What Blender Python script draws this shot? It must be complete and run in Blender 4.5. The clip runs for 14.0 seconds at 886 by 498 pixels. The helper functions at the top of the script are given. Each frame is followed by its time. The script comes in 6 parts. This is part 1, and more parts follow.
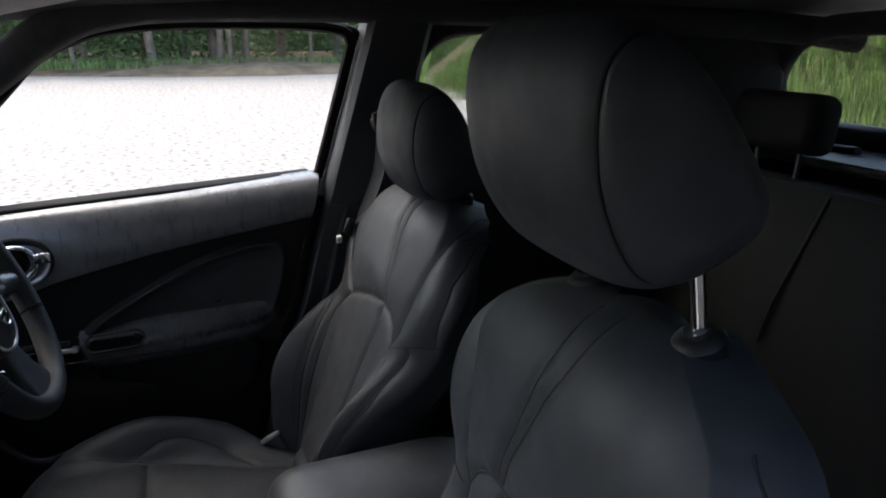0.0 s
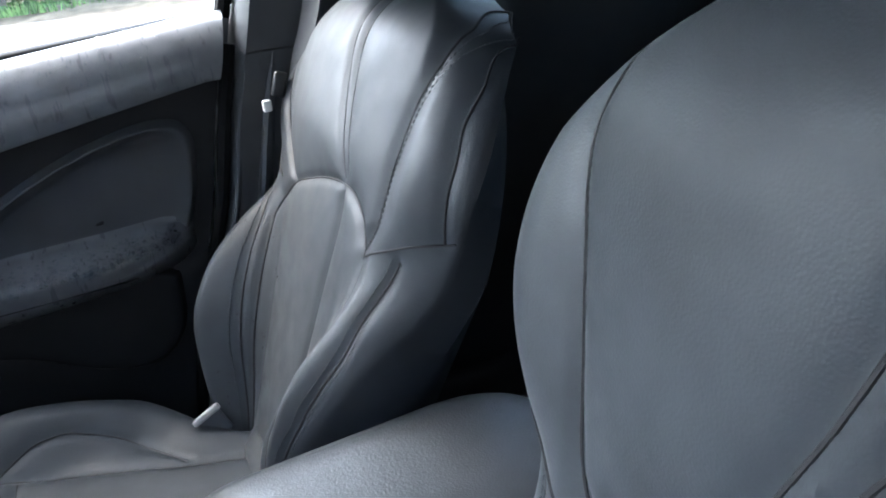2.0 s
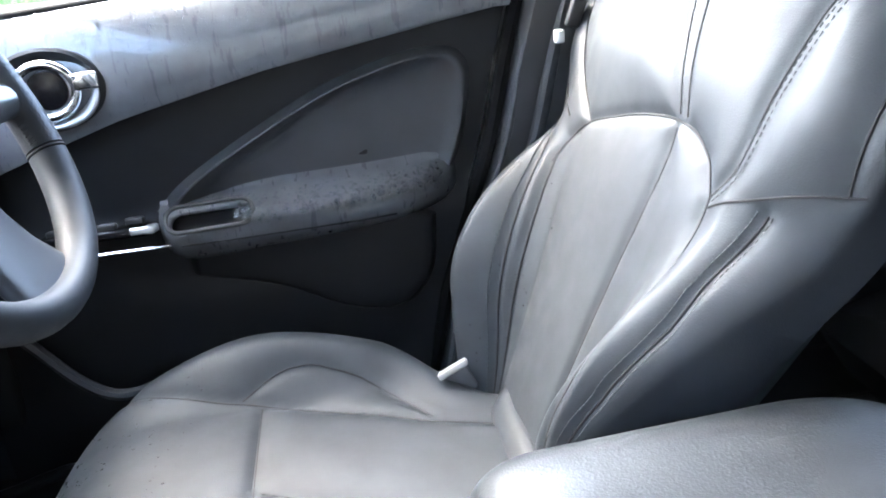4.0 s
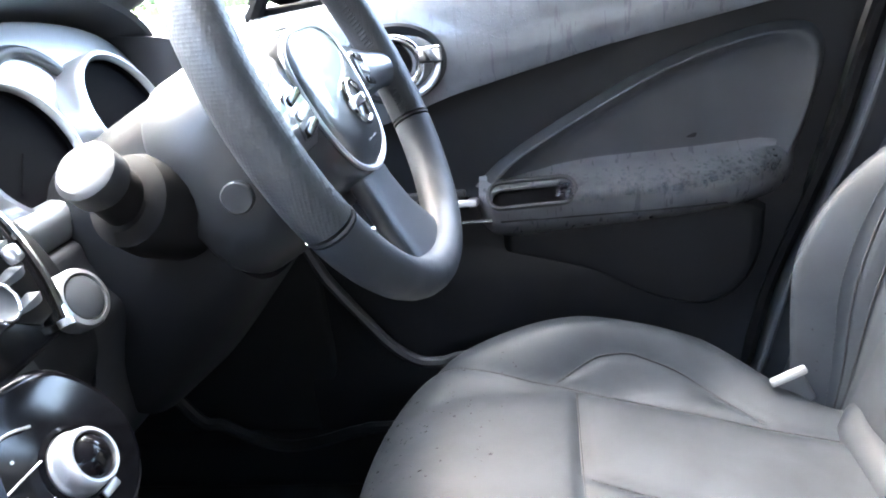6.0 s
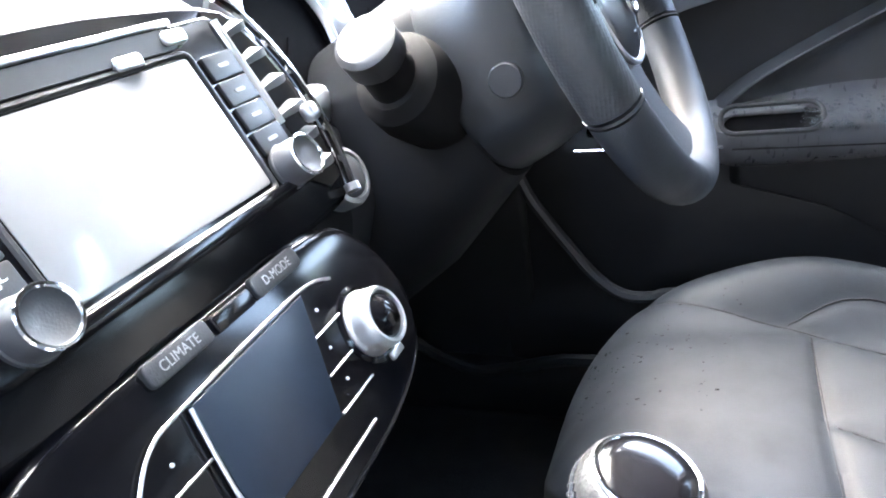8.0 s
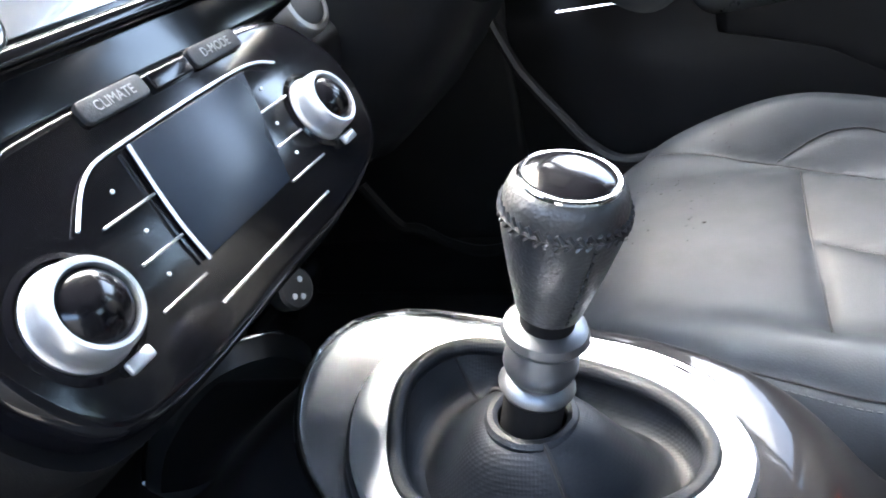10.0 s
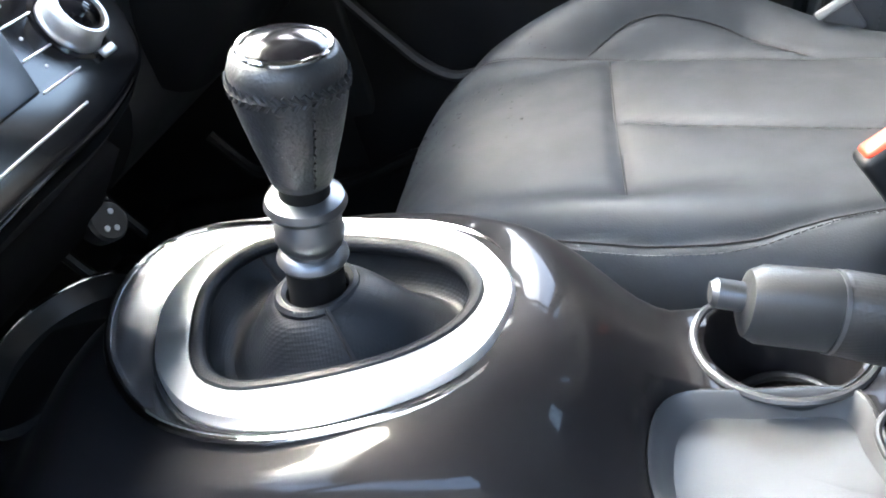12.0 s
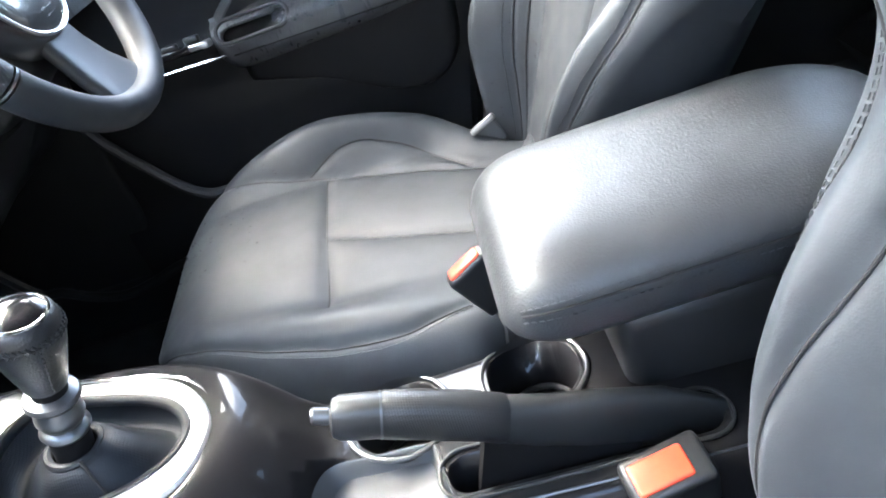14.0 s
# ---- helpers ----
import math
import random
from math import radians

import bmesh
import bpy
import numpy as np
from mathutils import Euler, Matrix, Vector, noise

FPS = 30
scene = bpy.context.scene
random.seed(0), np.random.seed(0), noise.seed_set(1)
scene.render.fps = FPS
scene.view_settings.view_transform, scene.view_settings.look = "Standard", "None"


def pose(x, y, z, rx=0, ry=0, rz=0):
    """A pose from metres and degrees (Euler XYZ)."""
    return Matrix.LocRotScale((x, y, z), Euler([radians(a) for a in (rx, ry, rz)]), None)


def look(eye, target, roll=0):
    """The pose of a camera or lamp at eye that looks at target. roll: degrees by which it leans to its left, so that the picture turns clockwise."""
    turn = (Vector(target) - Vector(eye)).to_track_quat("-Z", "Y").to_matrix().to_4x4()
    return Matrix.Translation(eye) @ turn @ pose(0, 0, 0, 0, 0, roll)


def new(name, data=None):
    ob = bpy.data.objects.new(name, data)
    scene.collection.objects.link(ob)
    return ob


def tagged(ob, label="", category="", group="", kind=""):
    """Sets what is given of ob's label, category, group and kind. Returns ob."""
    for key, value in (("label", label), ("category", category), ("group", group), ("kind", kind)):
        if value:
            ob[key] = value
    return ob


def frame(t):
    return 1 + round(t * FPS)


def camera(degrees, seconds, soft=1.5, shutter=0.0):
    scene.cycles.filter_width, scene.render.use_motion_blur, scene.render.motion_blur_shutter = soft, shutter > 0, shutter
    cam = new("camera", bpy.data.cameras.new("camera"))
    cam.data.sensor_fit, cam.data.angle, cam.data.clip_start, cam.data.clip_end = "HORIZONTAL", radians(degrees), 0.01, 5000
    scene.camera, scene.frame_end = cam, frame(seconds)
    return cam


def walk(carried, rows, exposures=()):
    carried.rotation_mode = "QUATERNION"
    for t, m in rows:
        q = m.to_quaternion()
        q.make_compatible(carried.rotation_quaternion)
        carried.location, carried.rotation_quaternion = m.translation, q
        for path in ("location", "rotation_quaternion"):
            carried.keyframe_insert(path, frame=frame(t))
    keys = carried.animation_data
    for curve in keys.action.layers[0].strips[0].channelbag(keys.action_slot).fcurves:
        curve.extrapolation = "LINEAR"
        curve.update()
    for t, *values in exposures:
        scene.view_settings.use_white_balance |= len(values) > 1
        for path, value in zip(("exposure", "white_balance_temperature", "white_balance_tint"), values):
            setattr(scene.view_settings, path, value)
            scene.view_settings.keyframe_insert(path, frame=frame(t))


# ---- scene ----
cam = camera(61.4, 14.0, soft=1.9)
PATH = [
    (0, (0.212, -0.813, 1.327), (0.865, 0.994, 0.77), 0.0),
    (0.5, (0.252, -0.602, 1.297), (0.934, 1.176, 0.687), -2.2),
    (1, (0.289, -0.483, 1.239), (0.965, 1.256, 0.518), -5.7),
    (1.5, (0.325, -0.415, 1.165), (1.049, 1.293, 0.418), -6.6),
    (2, (0.342, -0.363, 1.107), (1.017, 1.352, 0.33), -6.8),
    (2.2, (0.336, -0.342, 1.092), (0.994, 1.38, 0.317), -7.1),
    (4.3, (0.22, -0.229, 1.04), (0.345, 1.613, 0.272), -5.4),
    (4.5, (0.2, -0.227, 1.037), (0.264, 1.623, 0.28), -5.6),
    (5, (0.17, -0.217, 1.034), (0.071, 1.637, 0.291), -6.6),
    (5.5, (0.141, -0.216, 1.031), (-0.061, 1.634, 0.297), -6.7),
    (6, (0.107, -0.21, 1.031), (-0.217, 1.625, 0.305), -7.4),
    (6.5, (0.08, -0.21, 1.032), (-0.355, 1.608, 0.32), -7.8),
    (7, (0.049, -0.212, 1.024), (-0.512, 1.575, 0.321), -7.2),
    (7.5, (0.031, -0.214, 1.009), (-0.645, 1.522, 0.284), -7.8),
    (7.7, (0.025, -0.215, 1.002), (-0.675, 1.502, 0.252), -7.8),
    (9.8, (0.061, -0.25, 0.925), (-0.722, 1.358, 0.028), -13.3),
    (10, (0.064, -0.251, 0.917), (-0.709, 1.351, 0.003), -14.1),
    (10.5, (0.076, -0.255, 0.905), (-0.66, 1.34, -0.051), -15.2),
    (11, (0.09, -0.262, 0.891), (-0.6, 1.329, -0.106), -16.7),
    (11.5, (0.109, -0.268, 0.88), (-0.515, 1.319, -0.165), -18.1),
    (12, (0.132, -0.276, 0.881), (-0.418, 1.318, -0.194), -18.7),
    (12.5, (0.152, -0.285, 0.875), (-0.313, 1.312, -0.235), -18.6),
    (13, (0.18, -0.301, 0.88), (-0.224, 1.278, -0.279), -20.5),
    (13.5, (0.231, -0.336, 0.924), (-0.08, 1.237, -0.271), -23.6),
    (14, (0.298, -0.392, 1.03), (0.175, 1.243, -0.115), -19.3),
]
EXPOSURES = [(0, 1.75, 6550, 8), (0.5, 2.0, 6350, 7), (1, 2.6, 6150, 6), (1.5, 3.35, 5950, 5), (2.2, 4.1, 5900, 4), (4.3, 5.35, 6250, 6), (7.5, 5.5, 6400, 7), (10, 5.35, 6500, 6), (12, 5.2, 6500, 4), (14, 5.3, 6450, 4)]
walk(cam, [(t, look(eye, target, roll)) for t, eye, target, roll in PATH], EXPOSURES)

# ---- light ----
world = bpy.data.worlds.new("sky")
scene.world = world
world.use_nodes = True
wn = world.node_tree.nodes
sky = wn.new("ShaderNodeTexSky")
sky.sky_type, sky.sun_disc = "NISHITA", False
sky.sun_elevation, sky.sun_rotation = radians(52.4), radians(-43.5)
sky.air_density, sky.dust_density, sky.ozone_density = 1.0, 4.0, 1.0
world.node_tree.links.new(sky.outputs[0], wn["Background"].inputs[0])
wn["Background"].inputs[1].default_value = 0.15
sun_data = bpy.data.lights.new("sun", "SUN")
sun_data.energy, sun_data.angle, sun_data.color = 0.6, radians(80), (0.97, 0.985, 1.0)
sun = new("sun", sun_data)
sun.matrix_basis = look((-3.6, 3.8, 6.8), (0, 0, 0))

# ---- materials ----


def material(name, colour, rough=0.5, metal=0.0, grain=0.0, grain_size=0.002, mottle=0.0, mottle_size=0.06, coat=0.0, spec=0.5, bump="noise", rough_var=0.0, island=0.0):
    """A surface with a fine relief, and tone and gloss that vary at a larger scale."""
    m = bpy.data.materials.new(name)
    m.use_nodes = True
    t = m.node_tree
    b = t.nodes["Principled BSDF"]
    b.inputs["Roughness"].default_value, b.inputs["Metallic"].default_value = rough, metal
    b.inputs["Coat Weight"].default_value, b.inputs["Coat Roughness"].default_value = coat, 0.04
    b.inputs["Specular IOR Level"].default_value = spec
    b.inputs["Base Color"].default_value = (*colour, 1)
    pos = t.nodes.new("ShaderNodeTexCoord").outputs["Object"]

    def link(a, c):
        t.links.new(a, c)

    def blotch(scale, detail=4):
        n = t.nodes.new("ShaderNodeTexNoise")
        n.inputs["Scale"].default_value, n.inputs["Detail"].default_value = scale, detail
        link(pos, n.inputs["Vector"])
        return n.outputs["Fac"]

    if mottle:
        r = t.nodes.new("ShaderNodeMapRange")
        r.inputs["From Min"].default_value, r.inputs["From Max"].default_value = 0.3, 0.7
        r.inputs["To Min"].default_value, r.inputs["To Max"].default_value = 1 - mottle, 1 + mottle
        link(blotch(1 / mottle_size), r.inputs["Value"])
        mix = t.nodes.new("ShaderNodeVectorMath")
        mix.operation = "SCALE"
        mix.inputs[0].default_value = colour
        link(r.outputs[0], mix.inputs["Scale"])
        link(mix.outputs[0], b.inputs["Base Color"])
    if island:
        r = t.nodes.new("ShaderNodeMapRange")
        r.inputs["To Min"].default_value, r.inputs["To Max"].default_value = 1 - island, 1 + island
        link(t.nodes.new("ShaderNodeNewGeometry").outputs["Random Per Island"], r.inputs["Value"])
        tone = t.nodes.new("ShaderNodeVectorMath")
        tone.operation = "SCALE"
        link(mix.outputs[0], tone.inputs[0])
        link(r.outputs[0], tone.inputs["Scale"])
        link(tone.outputs[0], b.inputs["Base Color"])
    if rough_var:
        r = t.nodes.new("ShaderNodeMapRange")
        r.inputs["From Min"].default_value, r.inputs["From Max"].default_value = 0.35, 0.65
        r.inputs["To Min"].default_value, r.inputs["To Max"].default_value = max(0.02, rough - rough_var), min(1, rough + rough_var)
        link(blotch(1 / (mottle_size * 0.7), 6), r.inputs["Value"])
        link(r.outputs[0], b.inputs["Roughness"])
    if grain:
        if bump == "noise":
            height = blotch(1 / grain_size, 3)
        else:
            v = t.nodes.new("ShaderNodeTexVoronoi")
            v.feature = "SMOOTH_F1" if bump == "cells" else "F1"
            if bump == "grid":
                v.inputs["Randomness"].default_value = 0.0
            v.inputs["Scale"].default_value = 1 / grain_size
            link(pos, v.inputs["Vector"])
            height = v.outputs["Distance"]
        n = t.nodes.new("ShaderNodeBump")
        n.inputs["Strength"].default_value, n.inputs["Distance"].default_value = grain, grain_size * 0.5
        link(height, n.inputs["Height"])
        link(n.outputs[0], b.inputs["Normal"])
    return m


LEATHER = material("black_leather", (0.0312, 0.0355, 0.041), 0.55, 0, 0.16, 0.0012, 0.14, 0.05, bump="cells", rough_var=0.06, spec=0.38)
ARM_LEATHER = material("armrest_leather", (0.034, 0.0365, 0.040), 0.44, 0, 0.3, 0.0017, 0.16, 0.04, bump="cells", rough_var=0.07, spec=0.5)
# darker copy of the seat leather, for the rear bench in shade
LEATHER_DARK = material("shaded_leather", (0.010, 0.0105, 0.012), 0.8, 0, 0.12, 0.0012, 0.2, 0.06, bump="cells")
THREAD = material("grey_thread", (0.045, 0.048, 0.052), 0.7, 0, 0.4, 0.0006)
SEAM = material("seam_shadow", (0.012, 0.012, 0.013), 0.8, 0, 0.2, 0.001)
SOFT = material("soft_black_plastic", (0.022, 0.023, 0.025), 0.5, 0, 0.35, 0.0012, 0.15, 0.08, rough_var=0.06)
HARD = material("hard_black_plastic", (0.016, 0.017, 0.018), 0.4, 0, 0.25, 0.0008, 0.15, 0.05)
# black plastic darkened in colour for the shade low on column and dash
LOWER = material("shaded_lower_plastic", (0.0085, 0.009, 0.010), 0.5, 0, 0.3, 0.001, 0.15, 0.06, spec=0.22)
GREY = material("grey_plastic", (0.07, 0.074, 0.08), 0.42, 0, 0.3, 0.001, 0.12, 0.06)
MID = material("mid_grey_plastic", (0.042, 0.044, 0.048), 0.42, 0, 0.3, 0.001, 0.12, 0.06)
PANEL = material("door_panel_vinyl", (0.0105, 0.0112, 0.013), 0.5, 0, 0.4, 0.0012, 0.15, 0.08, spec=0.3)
TRAY_GREY = material("satin_grey_tray", (0.07, 0.072, 0.075), 0.34, 0, 0.1, 0.0008, 0.06, 0.05)
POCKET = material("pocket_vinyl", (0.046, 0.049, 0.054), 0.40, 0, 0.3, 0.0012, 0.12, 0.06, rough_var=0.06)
HUB = material("sheen_black_plastic", (0.040, 0.0415, 0.044), 0.30, 0, 0.12, 0.0012, 0.12, 0.05, coat=1.0)
BOOT = material("boot_leather", (0.0065, 0.008, 0.011), 0.5, 0, 0.25, 0.0018, 0.2, 0.03, bump="grid", spec=0.25)
KNOB = material("knob_leather", (0.017, 0.018, 0.0195), 0.4, 0, 0.35, 0.0014, 0.2, 0.012, bump="cells", rough_var=0.08)
DIAL = material("unlit_dial", (0.0025, 0.0025, 0.003), 0.7, 0, 0.1, 0.001, 0.2, 0.03, spec=0.02)
GLOSS = material("piano_black", (0.004, 0.004, 0.005), 0.13, 0, 0.0, 0.002, 0.2, 0.08, spec=0.32)
PAINT = material("plum_black_lacquer", (0.0105, 0.0102, 0.0112), 0.36, 0.0, 0.0, 0.0006, 0.06, 0.05, coat=0.32, spec=0.05)
PLATE = material("dull_silver_plate", (0.30, 0.305, 0.315), 0.26, 0.9, 0.05, 0.001, 0.08, 0.04)
SILVER = material("satin_silver", (0.62, 0.63, 0.64), 0.3, 0.85, 0.05, 0.001, 0.06, 0.04)
BRUSHED = material("grey_metal", (0.13, 0.135, 0.143), 0.36, 0.9, 0.1, 0.0008, 0.1, 0.02)
CHROME = material("chrome", (0.82, 0.83, 0.84), 0.08, 1.0, 0, 0.001, 0.05, 0.02)
RUBBER = material("black_rubber", (0.006, 0.006, 0.0065), 0.75, 0, 0.3, 0.001, 0.15, 0.03, spec=0.12)
CARPET = material("black_carpet", (0.022, 0.022, 0.023), 0.95, 0, 0.8, 0.002, 0.3, 0.04)
WEBBING = material("belt_webbing", (0.03, 0.031, 0.033), 0.6, 0, 0.5, 0.0015, 0.15, 0.03)
RED = material("red_plastic", (0.72, 0.07, 0.03), 0.4, 0, 0.1, 0.001, 0.1, 0.01)
WHITE = material("white_plastic", (0.75, 0.75, 0.74), 0.4, 0, 0.1, 0.001, 0.08, 0.01)
INK = material("white_print", (0.6, 0.61, 0.62), 0.5, 0, 0.1, 0.001, 0.05, 0.01)
PRINT = material("grey_print", (0.25, 0.255, 0.26), 0.5, 0, 0.1, 0.001, 0.05, 0.01)
HEADLINER = material("headliner_cloth", (0.045, 0.045, 0.047), 0.95, 0, 0.5, 0.0015, 0.15, 0.03)
VISOR = material("visor_cloth", (0.33, 0.32, 0.31), 0.9, 0, 0.4, 0.0015, 0.1, 0.03)
CARPAINT = material("white_car_paint", (0.75, 0.76, 0.76), 0.25, 0, 0, 0.001, 0.04, 0.1, coat=0.8)
RIMWEAVE = material("woven_rim_leather", (0.034, 0.036, 0.039), 0.42, 0, 0.28, 0.0024, 0.12, 0.05, bump="grid")
GRIP = material("woven_grip", (0.012, 0.0125, 0.0135), 0.42, 0, 0.22, 0.0018, 0.12, 0.05, bump="grid")
LCD = material("dark_blue_display", (0.010, 0.015, 0.024), 0.26, 0, 0, 0.001, 0.1, 0.03, spec=0.22)
# pale base colour stands in for the sky reflected in the screen
SCREEN = material("touch_screen_sky_tone", (0.24, 0.24, 0.245), 0.24, 0, 0.02, 0.0006, 0.04, 0.03, coat=1.0)
BARK = material("bark", (0.24, 0.19, 0.15), 0.9, 0, 0.9, 0.05, 0.35, 0.4)
LEAF = material("leaves", (0.17, 0.26, 0.07), 0.6, 0, 0, 0.02, 0.3, 0.8, island=0.55)
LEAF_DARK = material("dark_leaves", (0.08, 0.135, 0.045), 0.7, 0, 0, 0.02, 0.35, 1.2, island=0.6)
GRASS = material("tall_grass", (0.16, 0.24, 0.065), 0.5, 0, 0, 0.02, 0.35, 0.5, island=0.6)
EARTH = material("earth", (0.22, 0.17, 0.11), 0.95, 0, 0.8, 0.05, 0.35, 0.5)
# dark grey for the added walls that block sky light
BLOCKER = material("grey_light_blocker", (0.07, 0.073, 0.078), 0.9, 0, 0.4, 0.03, 0.2, 0.3)
GRAVEL = material("pale_gravel", (0.36, 0.342, 0.315), 0.9, 0, 1.0, 0.06, 0.6, 0.07)


def wet_trim():
    """Dark grained trim with rain: streaks that run down it and small standing drops."""
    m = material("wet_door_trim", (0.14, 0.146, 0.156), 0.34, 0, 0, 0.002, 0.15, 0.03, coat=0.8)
    t = m.node_tree
    b = t.nodes["Principled BSDF"]
    pos = t.nodes.new("ShaderNodeTexCoord").outputs["Object"]
    run = t.nodes.new("ShaderNodeMapping")
    run.inputs["Scale"].default_value = (150, 60, 16)
    t.links.new(pos, run.inputs["Vector"])
    n = t.nodes.new("ShaderNodeTexNoise")
    n.inputs["Scale"].default_value, n.inputs["Detail"].default_value, n.inputs["Roughness"].default_value = 1.0, 5, 0.6
    t.links.new(run.outputs[0], n.inputs["Vector"])
    r = t.nodes.new("ShaderNodeMapRange")
    r.inputs["From Min"].default_value, r.inputs["From Max"].default_value = 0.42, 0.62
    r.inputs["To Min"].default_value, r.inputs["To Max"].default_value = 0.38, 0.27
    t.links.new(n.outputs["Fac"], r.inputs["Value"])
    t.links.new(r.outputs[0], b.inputs["Roughness"])
    v = t.nodes.new("ShaderNodeTexVoronoi")
    v.inputs["Scale"].default_value = 230
    t.links.new(pos, v.inputs["Vector"])
    d = t.nodes.new("ShaderNodeMapRange")
    d.inputs["From Min"].default_value, d.inputs["From Max"].default_value = 0.1, 0.32
    d.inputs["To Min"].default_value, d.inputs["To Max"].default_value = 1.0, 0.0
    t.links.new(v.outputs["Distance"], d.inputs["Value"])
    mul = t.nodes.new("ShaderNodeMath")
    mul.operation = "MULTIPLY"
    t.links.new(d.outputs[0], mul.inputs[0])
    t.links.new(n.outputs["Fac"], mul.inputs[1])
    bump = t.nodes.new("ShaderNodeBump")
    bump.inputs["Strength"].default_value, bump.inputs["Distance"].default_value = 0.3, 0.0007
    t.links.new(mul.outputs[0], bump.inputs["Height"])
    t.links.new(bump.outputs[0], b.inputs["Normal"])
    return m


WET = wet_trim()
WET_ARM = wet_trim()
WET_ARM.name = "wet_armrest_vinyl"
# paler base colour stands in for sky sheen on the wet black vinyl
for node in WET_ARM.node_tree.nodes:
    if node.type == "VECT_MATH":
        node.inputs[0].default_value = (0.11, 0.114, 0.122)
WET_ARM.node_tree.nodes["Principled BSDF"].inputs["Coat Weight"].default_value = 0.8


def glass(name, tint=(0.95, 0.97, 0.97)):
    m = bpy.data.materials.new(name)
    m.use_nodes = True
    b = m.node_tree.nodes["Principled BSDF"]
    b.inputs["Base Color"].default_value = (*tint, 1)
    b.inputs["Roughness"].default_value, b.inputs["IOR"].default_value = 0.0, 1.1
    b.inputs["Transmission Weight"].default_value = 1.0
    return m


GLASS = glass("window_glass")
TINTED = glass("privacy_glass", (0.8, 0.83, 0.8))

# ---- builders ----


def thing(name, label, category, at=(0, 0, 0), group="", kind=""):
    ob = new(name)
    ob.empty_display_size = 0.05
    ob.location = at
    return tagged(ob, label, category, group, kind)


def finish(name, bm, mat, smooth=True, angle=38):
    me = bpy.data.meshes.new(name)
    bmesh.ops.recalc_face_normals(bm, faces=bm.faces)
    bm.to_mesh(me)
    bm.free()
    if mat:
        me.materials.append(mat)
    if smooth:
        me.shade_smooth()
        me.set_sharp_from_angle(angle=radians(angle))
    return me


def part(name, bm, mat, parent, label="", smooth=True, angle=38):
    """One mesh under a thing or a part; its vertices are given in the world's metres."""
    ob = new(name, finish(name, bm, mat, smooth, angle))
    ob.parent = parent
    if parent.type == "EMPTY":
        ob.matrix_parent_inverse = Matrix.Translation(parent.location).inverted()
    return tagged(ob, label)


def solo(name, bm, mat, label, category, kind="", group="", smooth=True, angle=38):
    return tagged(new(name, finish(name, bm, mat, smooth, angle)), label, category, group, kind)


def sheet(rings, closed=True, caps=True, bm=None):
    """A skin over rings of points, all of one length."""
    bm = bm or bmesh.new()
    rows = [[bm.verts.new(p) for p in ring] for ring in rings]
    n = len(rows[0])
    for a, b in zip(rows, rows[1:]):
        for i in range(n if closed else n - 1):
            j = (i + 1) % n
            bm.faces.new((a[i], a[j], b[j], b[i]))
    if caps and closed:
        bm.faces.new(rows[0][::-1])
        bm.faces.new(rows[-1])
    return bm


def tube(points, radius, n=10, closed=False, bm=None, squash=1.0):
    """A round bar along points; radius may be a list."""
    pts = [Vector(p) for p in points]
    rad = radius if isinstance(radius, (list, tuple)) else [radius] * len(pts)
    rings, side = [], None
    for i, p in enumerate(pts):
        if closed:
            way = pts[(i + 1) % len(pts)] - pts[i - 1]
        else:
            way = pts[min(i + 1, len(pts) - 1)] - pts[max(i - 1, 0)]
        way.normalize()
        if side is None:
            side = way.orthogonal().normalized()
        side = (side - way * side.dot(way)).normalized()
        up = way.cross(side)
        rings.append([p + (side * math.cos(k * 2 * math.pi / n) + up * math.sin(k * 2 * math.pi / n) * squash) * rad[i] for k in range(n)])
    if closed:
        rings.append(rings[0])
    return sheet(rings, True, not closed, bm)


def curve(points, steps=8, closed=False):
    """A smooth line through points."""
    p = [Vector(q) for q in points]
    n, out = len(p), []
    for i in range(n if closed else n - 1):
        a, b, c, d = (p[(i - 1) % n], p[i], p[(i + 1) % n], p[(i + 2) % n]) if closed else (p[max(i - 1, 0)], p[i], p[i + 1], p[min(i + 2, n - 1)])
        for k in range(steps):
            t = k / steps
            out.append(0.5 * (2 * b + (c - a) * t + (2 * a - 5 * b + 4 * c - d) * t * t + (3 * b - a - 3 * c + d) * t**3))
    return out if closed else out + [p[-1]]


def block(size, bevel, m=None, segments=3, bm=None):
    """A box with rounded edges."""
    b = bmesh.new()
    bmesh.ops.create_cube(b, size=1)
    bmesh.ops.scale(b, vec=size, verts=b.verts)
    if bevel:
        bmesh.ops.bevel(b, geom=b.edges[:], offset=bevel, segments=segments, profile=0.5, affect="EDGES")
    if m is not None:
        bmesh.ops.transform(b, matrix=m, verts=b.verts)
    return joined(bm, b)


def joined(bm, b):
    if bm is None:
        return b
    me = bpy.data.meshes.new("part")
    b.to_mesh(me)
    b.free()
    bm.from_mesh(me)
    bpy.data.meshes.remove(me)
    return bm


def lathe(profile, m, n=40, bm=None, squash=1.0, caps=True):
    """A turned body: rows of (radius, height) about the z axis of m."""
    rings = [[m @ Vector((r * math.cos(k * 2 * math.pi / n), squash * r * math.sin(k * 2 * math.pi / n), h)) for k in range(n)] for r, h in profile]
    return sheet(rings, True, caps, bm)


